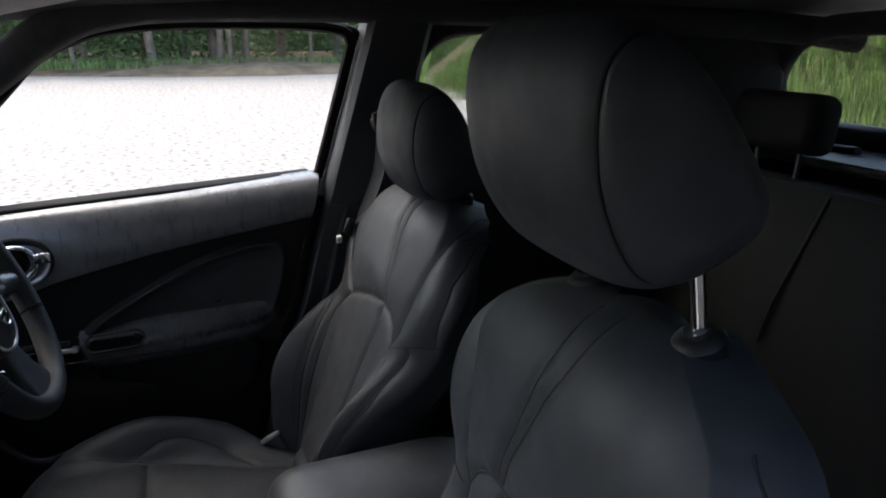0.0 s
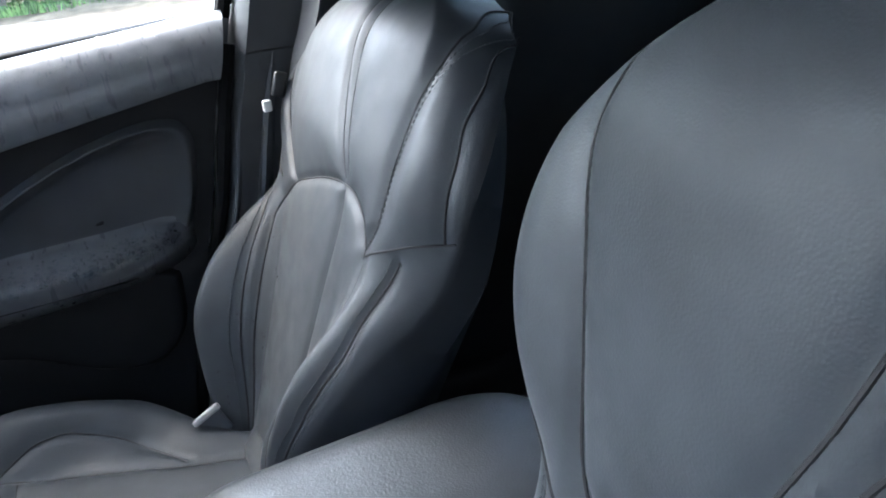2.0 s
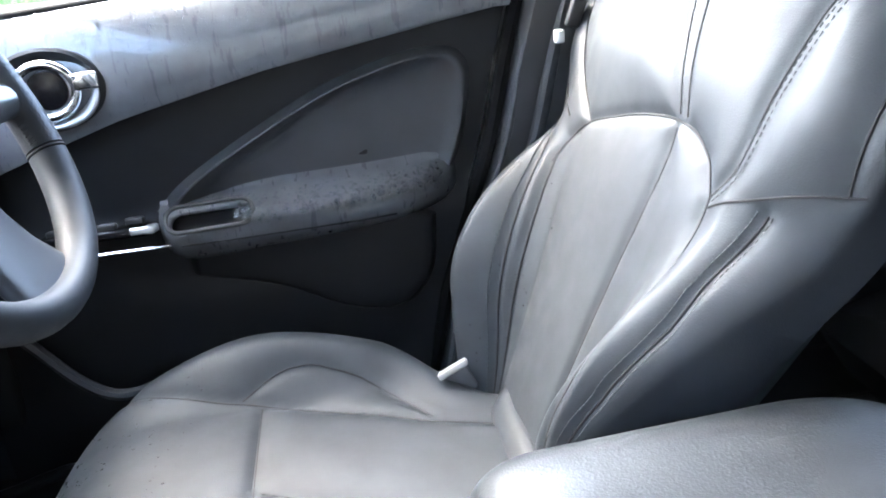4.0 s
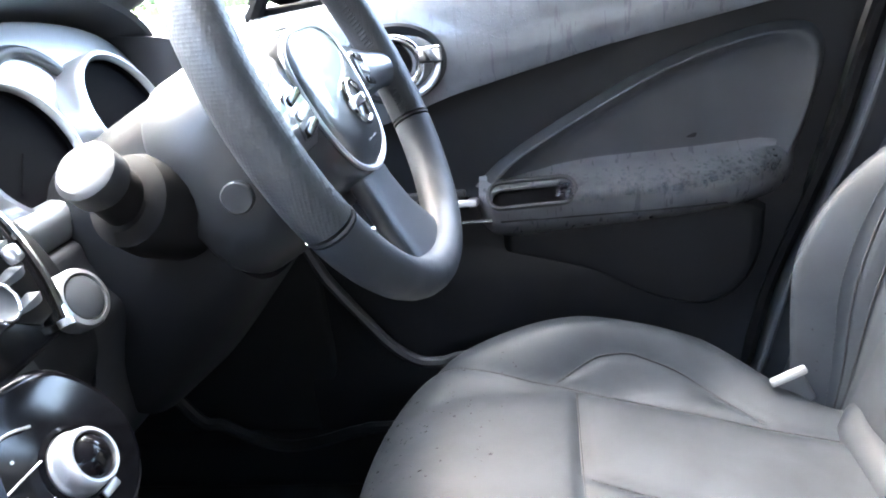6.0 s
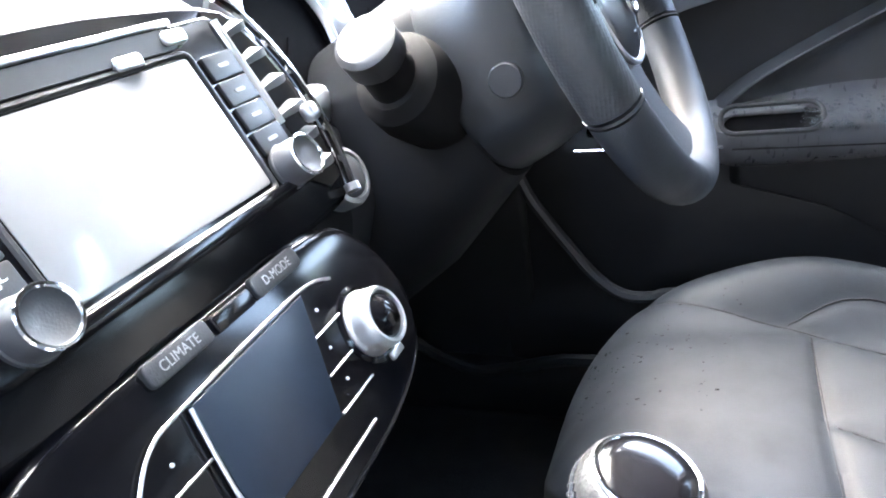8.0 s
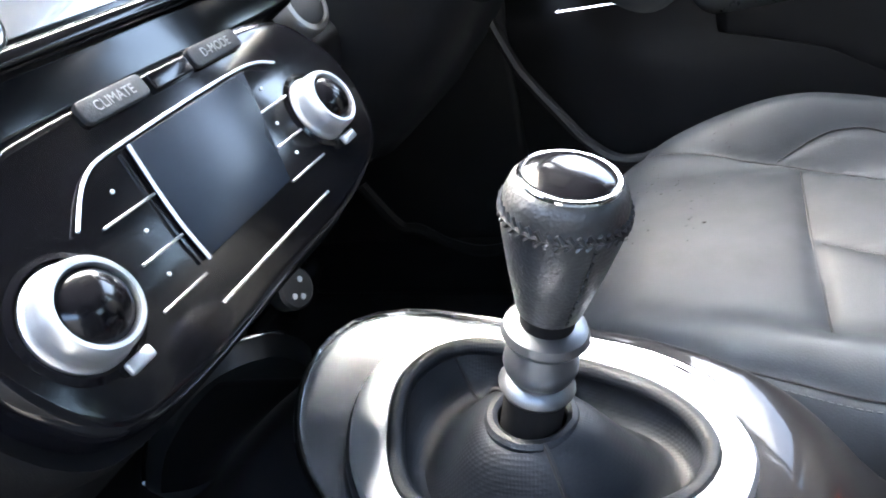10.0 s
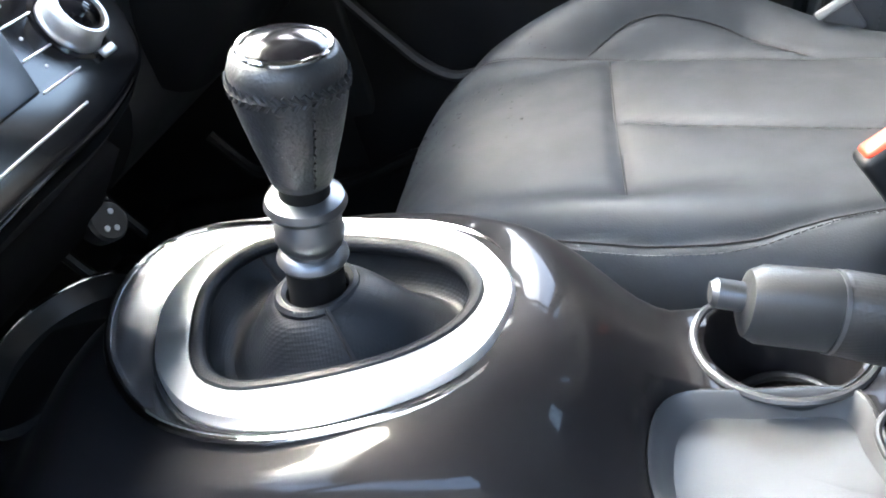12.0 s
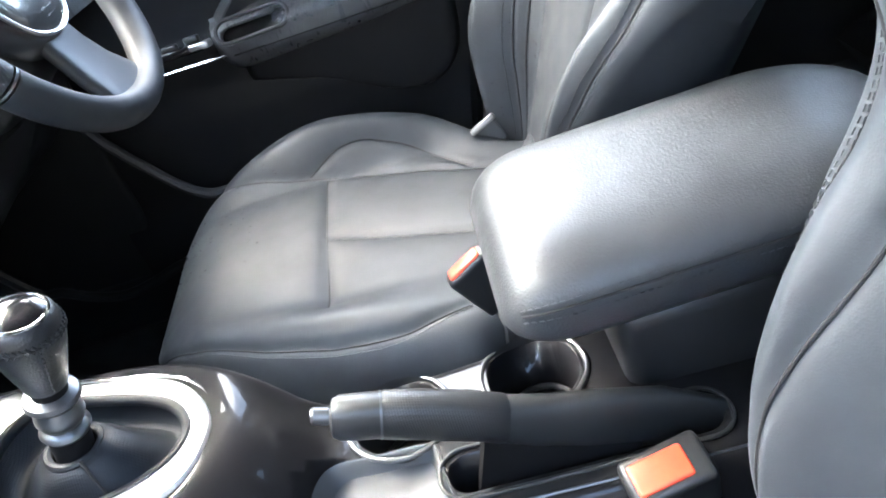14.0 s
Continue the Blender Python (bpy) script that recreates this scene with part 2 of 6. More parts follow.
def slab(outline, depth, m, bevel=0.0, bm=None):
    """A flat outline (x, y) given depth along z, with rounded rims."""
    b = bmesh.new()
    f = b.faces.new([b.verts.new((x, y, 0)) for x, y in outline])
    r = bmesh.ops.extrude_face_region(b, geom=[f])
    bmesh.ops.translate(b, vec=(0, 0, depth), verts=[v for v in r["geom"] if isinstance(v, bmesh.types.BMVert)])
    if bevel:
        rim = [e for e in b.edges if all(v.co.z > depth - 1e-6 for v in e.verts)] if depth > 0 else [e for e in b.edges if all(v.co.z > -1e-6 for v in e.verts)]
        bmesh.ops.bevel(b, geom=rim, offset=bevel, segments=3, profile=0.5, affect="EDGES")
    bmesh.ops.transform(b, matrix=m, verts=b.verts)
    return joined(bm, b)


def rounded(w, h, r, n=6, cx=0.0, cy=0.0):
    pts = []
    for sx, sy, a in ((1, 1, 0), (-1, 1, 90), (-1, -1, 180), (1, -1, 270)):
        for k in range(n + 1):
            t = radians(a + 90 * k / n)
            pts.append((cx + sx * (w / 2 - r) + r * math.cos(t), cy + sy * (h / 2 - r) + r * math.sin(t)))
    return pts


def ramp(a, b, x):
    t = min(1.0, max(0.0, (x - a) / (b - a)))
    return t * t * (3 - 2 * t)


def soft(rows, x, h=0.03):
    """A value read off rows of (x, value), with the corners rounded over h."""
    return float(np.mean(np.interp(np.linspace(x - h, x + h, 9), [r[0] for r in rows], [r[1] for r in rows])))


def table(rows, x):
    """A value read off rows of (x, value), in straight lines."""
    return float(np.interp(x, [r[0] for r in rows], [r[1] for r in rows]))


def frame_of(origin, xa, za):
    """The pose with the given x and z axes."""
    z = Vector(za).normalized()
    x = Vector(xa)
    x = (x - z * x.dot(z)).normalized()
    y = z.cross(x)
    return Matrix.Translation(origin) @ Matrix((x, y, z)).transposed().to_4x4()


def dashes(points, length, gap, radius, bm=None):
    """Stitches along a line."""
    bm = bm or bmesh.new()
    p = [Vector(q) for q in points]
    run, on, start = 0.0, True, p[0]
    for a, b in zip(p, p[1:]):
        d = (b - a).length
        pos = 0.0
        while d - pos > (left := (length if on else gap) - run):
            pos += left
            q = a.lerp(b, pos / d)
            if on and (q - start).length > 1e-5:
                tube([start, q], radius, 5, bm=bm)
            start, on, run = q, not on, 0.0
        run += d - pos
    return bm


def near_line(px, py, line):
    """The distance of many points from a polyline, in the plane."""
    best = np.full(px.shape, 9.0)
    for (ax, ay), (bx, by) in zip(line, line[1:]):
        dx, dy = bx - ax, by - ay
        t = np.clip(((px - ax) * dx + (py - ay) * dy) / (dx * dx + dy * dy + 1e-12), 0, 1)
        best = np.minimum(best, np.hypot(px - ax - t * dx, py - ay - t * dy))
    return best

# ---- seats ----
CUSHION_SEAMS = [
    [(0.114, -0.145), (0.110, 0.0), (0.109, 0.143)],
    [(0.116, -0.003), (0.16, -0.020), (0.27, -0.050), (0.41, -0.075)],
    [(-0.10, -0.10), (-0.05, -0.135), (-0.018, -0.152), (0.05, -0.187), (0.125, -0.212), (0.2, -0.214), (0.29, -0.183), (0.42, -0.13)],
    [(-0.06, 0.205), (-0.015, 0.182), (0.054, 0.158), (0.109, 0.146), (0.208, 0.119), (0.258, 0.105), (0.302, 0.092), (0.42, 0.07)],
    [(0.087, 0.154), (0.123, 0.170), (0.15, 0.177), (0.186, 0.177), (0.247, 0.157), (0.302, 0.101)],
]
BACK_SEAMS = [
    [(0.152, 0.289), (0.141, 0.320), (0.105, 0.348), (0.05, 0.367), (0.0, 0.381), (-0.05, 0.390), (-0.09, 0.388), (-0.119, 0.373), (-0.14, 0.349)],
    [(0.150, 0.295), (0.145, 0.24), (0.142, 0.166), (0.138, 0.09), (0.125, -0.04)],
    [(-0.14, 0.349), (-0.148, 0.319), (-0.162, 0.27), (-0.178, 0.22), (-0.19, 0.17), (-0.195, 0.10), (-0.19, -0.04)],
    [(0.006, 0.596), (0.0, 0.55), (-0.015, 0.51), (-0.03, 0.47), (-0.048, 0.43), (-0.062, 0.396)],
    [(-0.020, 0.596), (-0.024, 0.55), (-0.034, 0.51), (-0.045, 0.47), (-0.060, 0.43), (-0.073, 0.396)],
    [(-0.063, 0.385), (-0.065, 0.346), (-0.062, 0.286), (-0.06, 0.24), (-0.055, 0.06)],
    [(0.105, 0.348), (0.155, 0.392), (0.175, 0.43), (0.188, 0.483), (0.178, 0.525), (0.14, 0.565)],
    [(-0.14, 0.349), (-0.152, 0.376), (-0.149, 0.431), (-0.151, 0.483), (-0.156, 0.529), (-0.147, 0.562), (-0.114, 0.588)],
    [(0.190, 0.335), (0.168, 0.286), (0.159, 0.233), (0.154, 0.165), (0.148, 0.09), (0.13, -0.04)],
    [(-0.193, 0.357), (-0.197, 0.31), (-0.212, 0.256), (-0.216, 0.20), (-0.215, 0.15), (-0.195, -0.04)],
    [(-0.222, 0.387), (-0.213, 0.453), (-0.204, 0.483), (-0.193, 0.52), (-0.159, 0.565)],
]


def cushion_height(x, y, w, seam_y=None):
    u = np.abs(y) / w
    z = soft([(-0.12, 0.535), (-0.06, 0.548), (0.0, 0.556), (0.11, 0.557), (0.25, 0.545), (0.42, 0.525)], x)
    lift = soft([(-0.10, 0.0), (0.0, 0.016), (0.08, 0.034), (0.16, 0.034), (0.24, 0.022), (0.30, 0.007), (0.36, 0.0)], x, 0.045)
    s = np.clip((u - 0.52) / 0.26, 0, 1)
    z = z + lift * s * s * (3 - 2 * s) * np.where(y < 0, 0.5, 1.55)
    e = np.clip((u - 0.76) / 0.24, 0, 1)
    z = z - 0.07 * (1 - np.sqrt(np.maximum(0, 1 - e**2.4)))
    near = np.full(np.shape(y), 9.0)
    for line in CUSHION_SEAMS:
        near = np.minimum(near, near_line(np.full(np.shape(y), x), y if seam_y is None else seam_y, line))
    return z - 0.003 * np.exp(-((near / 0.006) ** 2)) + 0.007 * (1 - np.exp(-near / 0.03))


def cushion_width(x):
    t = min(1.0, max(0.0, (0.03 - x) / 0.1725))
    return 0.262 * max(0.02, 1 - t**2.6) ** 0.42 - 0.11 * ramp(0.25, 0.39, x)


def cushion_nip(x):
    """How much the side next to the console draws in towards the front."""
    return soft([(-0.15, 0.56), (-0.05, 0.66), (0.05, 0.81), (0.125, 0.90), (0.25, 0.95), (0.4, 1.0)], x, 0.03)


def cushion_drop(x):
    t = min(1.0, max(0.0, (-0.02 - x) / 0.123))
    return 0.085 * (1 - math.sqrt(max(0.0, 1 - t**2.2)))


BACK_AT, BACK_UP, BACK_OUT = Vector((0.395, 0, 0.52)), Vector((0.36, 0, 0.933)), Vector((-0.933, 0, 0.36))


def back_width(v):
    w = soft([(-0.06, 0.205), (0.0, 0.210), (0.1, 0.226), (0.2, 0.233), (0.3, 0.230), (0.36, 0.229), (0.42, 0.232), (0.52, 0.228)], v, 0.05)
    t = min(1.0, max(0.0, (v - 0.40) / 0.208))
    return w * max(0.03, 1 - t**2.5) ** 0.47


def back_front(v, y, w):
    """How far the front stands out: bolsters below, flanks that fall away above."""
    y = np.asarray(y)
    off = np.abs(y)
    b = soft([(-0.06, 0.02), (0.05, 0.06), (0.14, 0.085), (0.22, 0.07), (0.28, 0.035), (0.33, 0.0), (0.36, 0.0), (0.42, 0.02), (0.50, 0.015), (0.58, 0.0)], v)
    start = 0.115 + 0.035 * ramp(0.30, 0.37, v)
    s = np.clip((off - start) / (0.2 - start), 0, 1)
    f = b * s * s * (3 - 2 * s) * np.where(y < 0, 0.8, 1.1)
    edge = min(soft([(-0.06, 0.175), (0.1, 0.196), (0.25, 0.196), (0.34, 0.170), (0.38, 0.158), (0.50, 0.154), (0.6, 0.12)], v), w * 0.80)
    e = np.clip((off - edge) / (w - edge), 0, 1)
    deep = table([(-0.06, 0.037), (0.15, 0.046), (0.28, 0.051), (0.36, 0.0525), (0.55, 0.054)], v)
    f = f - deep * (0.35 * e + 0.65 * (1 - np.sqrt(np.maximum(0, 1 - e**2))))
    f = f + 0.012 * (1 - (np.minimum(off, 0.16) / 0.16) ** 2) * ramp(0.36, 0.44, v)
    f = f - 0.16 * max(0.0, v - 0.36) ** 2 * 2.2
    t = min(1.0, max(0.0, (v - 0.51) / 0.096))
    f = f - 0.07 * (1 - math.sqrt(max(0.0, 1 - t**2.2)))
    near = np.full(np.shape(y), 9.0)
    for line in BACK_SEAMS:
        near = np.minimum(near, near_line(y, np.full(np.shape(y), v), line))
    return f - 0.003 * np.exp(-((near / 0.006) ** 2)) + 0.006 * (1 - np.exp(-near / 0.025))


def densify(line, step=0.006):
    return curve([(a, b, 0) for a, b in line], max(2, int(0.06 / step)))


def front_seat(at, back_at, head, upright, flip, label, low, high):
    """A bucket seat; at shifts its cushion, back_at its backrest, head is the foot of its headrest,
    upright turns the backrest forward by degrees, low and high widen it below and above."""
    at, hinge = Vector(at), Vector(back_at) + BACK_AT
    lean = Matrix.Translation(hinge) @ pose(0, 0, 0, 0, -upright, 0) @ Matrix.Translation(-hinge)
    seat = thing("front_seat", label, "car seat", at + Vector((0.15, 0, 0.36)), "front seats")
    rings = []
    for k in range(100):
        x = -0.1425 + 0.5625 * (k / 99) ** 1.15
        w = cushion_width(x)
        y = np.sin(np.linspace(-1, 1, 131) * math.pi / 2 * 0.86) / math.sin(math.pi / 2 * 0.86) * w
        nip = 1.0 if flip else cushion_nip(x)
        drawn = np.where(y < 0, y * nip, y)
        tuck = 0.075 * max(0.0, min(1.0, (0.03 - x) / 0.16))
        z = cushion_height(x, y, w, drawn) - cushion_drop(x)
        ring = [(x, float(a), float(b)) for a, b in zip(drawn, z)]
        under = 0.40 + 0.03 * max(0.0, (-0.02 - x) / 0.1)
        for q in (0.12, 0.3, 0.5, 0.75, 1.0):
            ring.append((x + tuck * q, w * (1 + 0.02 * math.sin(3 * q) - 0.36 * q * q), z[-1] + (under - z[-1]) * q))
        for q in (1.0, 0.75, 0.5, 0.3, 0.12):
            ring.append((x + tuck * q, -w * nip * (1 + 0.02 * math.sin(3 * q) - 0.36 * q * q), z[0] + (under - z[0]) * q))
        rings.append([at + Vector(p) for p in ring])
    cushion = part("cushion", sheet(rings), LEATHER, seat)

    def on_cushion(x, y, lift=0.0005):
        w, k = cushion_width(x), cushion_nip(x) if y < 0 and not flip else 1.0
        return at + Vector((x, y, float(cushion_height(x, np.array([y / k]), w, np.array([y]))[0]) - cushion_drop(x) + lift))

    for line in CUSHION_SEAMS:
        pts = [on_cushion(p.x, p.y) for p in densify(line)]
        part("seam", tube(pts, 0.0009, 6), SEAM, cushion)
    line = densify(CUSHION_SEAMS[2], 0.004)
    part("stitching", dashes([on_cushion(p.x, p.y - 0.007, 0.0013) for p in line], 0.0036, 0.002, 0.0006), THREAD, cushion)
    if flip:
        part("stitching", dashes([on_cushion(p.x, p.y + 0.007, 0.0013) for p in line], 0.0036, 0.002, 0.0006), THREAD, cushion)

    flap = [on_cushion(0.372, a, 0.004) for a in np.linspace(-0.13, 0.14, 12)]
    part("back_flap", tube([p + Vector((0.010 + 0.6 * max(0.0, abs(p.y - at.y) - 0.09), 0, 0)) for p in flap], 0.019, 14, squash=0.5), LEATHER, cushion, "leather flap below the backrest")

    def wide(v):
        return low + (high - low) * ramp(0.0, 0.55, v)

    def on_back(v, y, lift=0.0002):
        w = back_width(v)
        return lean @ (hinge + BACK_UP * v + Vector((0, y * wide(v), 0)) + BACK_OUT * (float(back_front(v, np.array([y]), w)[0]) + lift))

    rings = []
    for k in range(190):
        v = -0.07 + 0.674 * (1 - (1 - k / 189) ** 1.12)
        w = back_width(v)
        y = np.sin(np.linspace(-1, 1, 181) * math.pi / 2 * 0.86) / math.sin(math.pi / 2 * 0.86) * w
        f = back_front(v, y, w)
        thick = table([(-0.07, 0.10), (0.1, 0.125), (0.35, 0.125), (0.5, 0.115), (0.56, 0.10), (0.59, 0.085), (0.604, 0.075)], v)
        shift = -0.16 * max(0.0, v - 0.36) ** 2 * 2.2
        base = hinge + BACK_UP * v
        ring = [base + Vector((0, float(a), 0)) + BACK_OUT * float(b) for a, b in zip(y, f)]
        for q in (0.3, 0.65):
            ring.append(base + Vector((0, w * (1 - 0.36 * q * ramp(0.34, 0.60, v)), 0)) + BACK_OUT * (f[-1] + (shift - thick + 0.03 - f[-1]) * q))
        for a in np.linspace(1, -1, 15):
            ring.append(base + Vector((0, (w - 0.022 * min(1.0, w / 0.2)) * (1 - 0.45 * ramp(0.34, 0.60, v)) * a, 0)) + BACK_OUT * (shift - thick + 0.03 * a**4))
        for q in (0.65, 0.3):
            ring.append(base + Vector((0, -w * (1 - 0.36 * q * ramp(0.34, 0.60, v)), 0)) + BACK_OUT * (f[0] + (shift - thick + 0.03 - f[0]) * q))
        mid = hinge.y
        rings.append([lean @ Vector((p.x, mid + (p.y - mid) * wide(v), p.z)) for p in ring])
    back = part("backrest", sheet(rings), LEATHER, seat)
    for line in BACK_SEAMS:
        pts = [on_back(p.y, p.x) for p in densify(line)]
        part("seam", tube(pts, 0.0012, 6), SEAM, back)
    for n, off in ((9, 0.005), (9, -0.005)) if flip else ((7, -0.006), (7, -0.012), (9, 0.005), (9, -0.005), (8, 0.006)):
        pts = [on_back(p.y, p.x + off, 0.0012) for p in densify(BACK_SEAMS[n], 0.004)]
        part("stitching", dashes(pts, 0.0036, 0.002, 0.0006), THREAD, back)
    for s in (-1, 1):
        part("side_seam", tube([on_back(0.343 + 0.62 * (a - 0.150), s * a) for a in np.linspace(0.150, back_width(0.39) - 0.002, 14)], 0.0013, 5), SEAM, back)
    # headrest: a wedge, thick below, on two posts
    top = hinge + BACK_UP * 0.594 + BACK_OUT * -0.05
    hr = Vector((head[0], 2 * at.y - head[1] if flip else head[1], head[2]))
    tip = Matrix.Translation(hr) @ pose(0, 0, 0, 0, -upright * 0.8, 0) @ Matrix.Translation(-hr)
    profile = [(-0.045, 0.05), (-0.053, 0.09), (-0.05, 0.14), (-0.036, 0.18), (-0.012, 0.196), (0.010, 0.190), (0.034, 0.165), (0.058, 0.12), (0.077, 0.075), (0.084, 0.048), (0.071, 0.024), (0.03, 0.01), (-0.005, 0.008), (-0.03, 0.02)]
    side = curve([(a, 0, b) for a, b in profile], 5, True)
    mid = Vector((0.006, 0, 0.095))
    rings = []
    for k in range(41):
        u = -1 + 2 * k / 40
        g = max(0.02, 1 - abs(u) ** 4.6) ** 0.36
        e = 1.0 - 0.006 / 0.1 * math.exp(-(((abs(u) - 0.80) / 0.025) ** 2))
        yy = 0.128 * u
        bow = 0.008 * (1 - u * u)
        rings.append([tip @ (hr + Vector((mid.x + (p.x - mid.x) * (0.35 + 0.65 * g) * e - bow, yy, mid.z + (p.z - mid.z) * (0.30 + 0.70 * g) * e))) for p in side])
    headrest = part("headrest", sheet(rings), LEATHER, seat)
    for u in (-0.80, 0.80):
        g = max(0.02, 1 - abs(u) ** 4.6) ** 0.36
        ring = [tip @ (hr + Vector((mid.x + (p.x - mid.x) * (0.35 + 0.65 * g) * 0.955 - 0.008 * (1 - u * u), 0.128 * u, mid.z + (p.z - mid.z) * (0.30 + 0.70 * g) * 0.955))) for p in side]
        part("seam", tube(ring, 0.0014, 5, True), SEAM, headrest)
    for s in (-0.064, 0.064):
        seat_at = on_back(0.594, s, -0.026) + Vector((0, 0, 0.011))
        along, across = on_back(0.598, s, 0.0) - on_back(0.588, s, 0.0), on_back(0.594, s + 0.006, 0.0) - on_back(0.594, s - 0.006, 0.0)
        out = across.cross(along).normalized()
        out = (out if out.z > 0 else -out) + Vector((0, 0, 0.35))
        foot = seat_at - out * 0.006
        high_end = Vector((foot.x + (tip @ (hr + Vector((0.03, 0, 0.05)))).x - (lean @ top).x, foot.y * 0.7 + (hr.y + s) * 0.3, (tip @ (hr + Vector((0.03, 0, 0.05)))).z))
        part("post", tube([foot, high_end], 0.0062, 14), CHROME, headrest, "chrome headrest post")
        m = frame_of(seat_at, (0, 1, 0), out)
        part("guide", lathe([(0.004, 0.009), (0.0095, 0.010), (0.0105, 0.006), (0.018, 0.004), (0.0215, 0.0), (0.021, -0.014)], m, 28), HARD, seat, "black plastic post guide")
    # foot of the seat: rails and side shields
    for s in (-1, 1):
        shield = block((0.44, 0.03, 0.10), 0.012, Matrix.Translation(at + Vector((0.2, s * 0.235, 0.37))))
        part("side_shield", shield, HARD, seat)
        part("rail", block((0.5, 0.04, 0.03), 0.004, Matrix.Translation(at + Vector((0.18, s * 0.19, 0.305)))), HARD, seat)
    if not flip:
        spots = bmesh.new()
        dots = random.Random(12)
        for _ in range(46):
            v, y = dots.uniform(0.02, 0.34), dots.choice((0.13, 0.19, 0.2, 0.17)) + dots.gauss(0, 0.02)
            if y > back_width(v) - 0.006:
                continue
            m = frame_of(on_back(v, y, 0.0), (0, 1, 0), lean.to_3x3() @ BACK_OUT)
            r = dots.uniform(0.0006, 0.0018)
            lathe([(r, -0.0004), (r * 0.8, 0.0004), (r * 0.2, 0.0006)], m, 7, spots, dots.uniform(0.5, 1.0))
        tagged(part("rain_spots", spots, RUBBER, back), "small dark rain spots", kind="stuff")
        spots = bmesh.new()
        for _ in range(110):
            x = -0.115 + 0.16 * dots.random() ** 1.6
            y = dots.uniform(0.02, 0.2) + dots.gauss(0, 0.02)
            if y > cushion_width(x) - 0.02:
                continue
            r = dots.uniform(0.0004, 0.0016) * (2.2 if dots.random() < 0.2 else 1.0)
            lathe([(r, -0.0006), (r * 0.8, 0.0002), (r * 0.2, 0.0003)], frame_of(on_cushion(x, y, 0.0), (1, 0, 0.2), (-0.3, 0, 1)), 7, spots, dots.uniform(0.4, 1.0))
        tagged(part("rain_spots", spots, RUBBER, cushion), "small dark rain spots", kind="stuff")
    if flip:
        m = Matrix.Translation((0, at.y, 0)) @ Matrix.Diagonal((1, -1, 1, 1)) @ Matrix.Translation((0, -at.y, 0))
        for ob in seat.children_recursive:
            ob.data.transform(m)
            ob.data.flip_normals()
    return seat


front_seat((0, 0.38, 0), (-0.010, 0.420, -0.0015), (0.605, 0.38, 1.055), 0.0, False, "black leather driver's bucket seat with side bolsters", 0.74, 1.25)
front_seat((0.03, -0.308, 0.022), (0.046, -0.308, -0.010), (0.521, -0.322, 1.150), 14.8, True, "black leather passenger bucket seat with raised headrest", 0.725, 1.25)

# ---- centre console ----
SURROUND = [(-0.168, 0.001), (-0.184, 0.049), (-0.176, 0.090), (-0.143, 0.106), (-0.09, 0.102), (-0.033, 0.089), (0.008, 0.079), (0.039, 0.061), (0.061, 0.029), (0.069, -0.001), (0.057, -0.038), (0.031, -0.061), (-0.014, -0.0755), (-0.056, -0.0785), (-0.101, -0.066), (-0.140, -0.036)]
RING = [(-0.128, -0.016), (-0.141, 0.027), (-0.132, 0.069), (-0.099, 0.091), (-0.033, 0.082), (0.006, 0.073), (0.036, 0.056), (0.057, 0.027), (0.064, 0.0), (0.053, -0.036), (0.028, -0.057), (-0.013, -0.070), (-0.048, -0.073), (-0.082, -0.065), (-0.108, -0.045)]
OPENING = [(-0.108, -0.007), (-0.119, 0.035), (-0.108, 0.065), (-0.081, 0.075), (-0.027, 0.063), (0.011, 0.050), (0.036, 0.031), (0.047, 0.006), (0.039, -0.018), (0.017, -0.035), (-0.012, -0.045), (-0.045, -0.051), (-0.069, -0.051), (-0.091, -0.038)]


def ring_of(points, k=1.0, c=(-0.033, 0.014), n=64):
    """A smooth closed line through points, as n steps of angle about c."""
    p = [(q.x - c[0], q.y - c[1]) for q in curve([(a, b, 0) for a, b in points], 10, True)]
    a, r = zip(*sorted((math.atan2(y, x), math.hypot(x, y)) for x, y in p))
    out = []
    for i in range(n):
        t = 2 * math.pi * i / n
        q = k * float(np.interp(t, a, r, period=2 * math.pi))
        out.append((c[0] + q * math.cos(t), c[1] + q * math.sin(t)))
    return out


def console_sides(x):
    """The console's edges: broad round the gear lever, narrow at the waist behind it."""
    return soft([(-0.36, -0.118), (0.04, -0.118), (0.10, -0.094), (0.8, -0.092)], x, 0.02), soft([(-0.36, 0.124), (-0.04, 0.124), (0.02, 0.108), (0.06, 0.086), (0.10, 0.076), (0.16, 0.082), (0.25, 0.090), (0.32, 0.098), (0.45, 0.104), (0.8, 0.115)], x, 0.02)


def console_top(x, y):
    z = table([(-0.36, 0.60), (-0.24, 0.61), (-0.17, 0.622), (-0.05, 0.628), (0.06, 0.612), (0.11, 0.5915), (0.16, 0.5872), (0.23, 0.5823), (0.45, 0.575), (0.8, 0.56)], x)
    d = math.hypot((x + 0.05) / (0.165 if x < -0.05 else 0.15), (y - 0.011) / 0.13)
    z += (0.660 - z) * (1 - ramp(0.80, 1.32, d))
    lo, hi = console_sides(x)
    e = min(1.0, max(0.0, (abs(y - (lo + hi) / 2) - (hi - lo) / 2 + 0.024) / 0.024))
    return z - 0.045 * (1 - math.sqrt(max(0.0, 1 - e * e)))


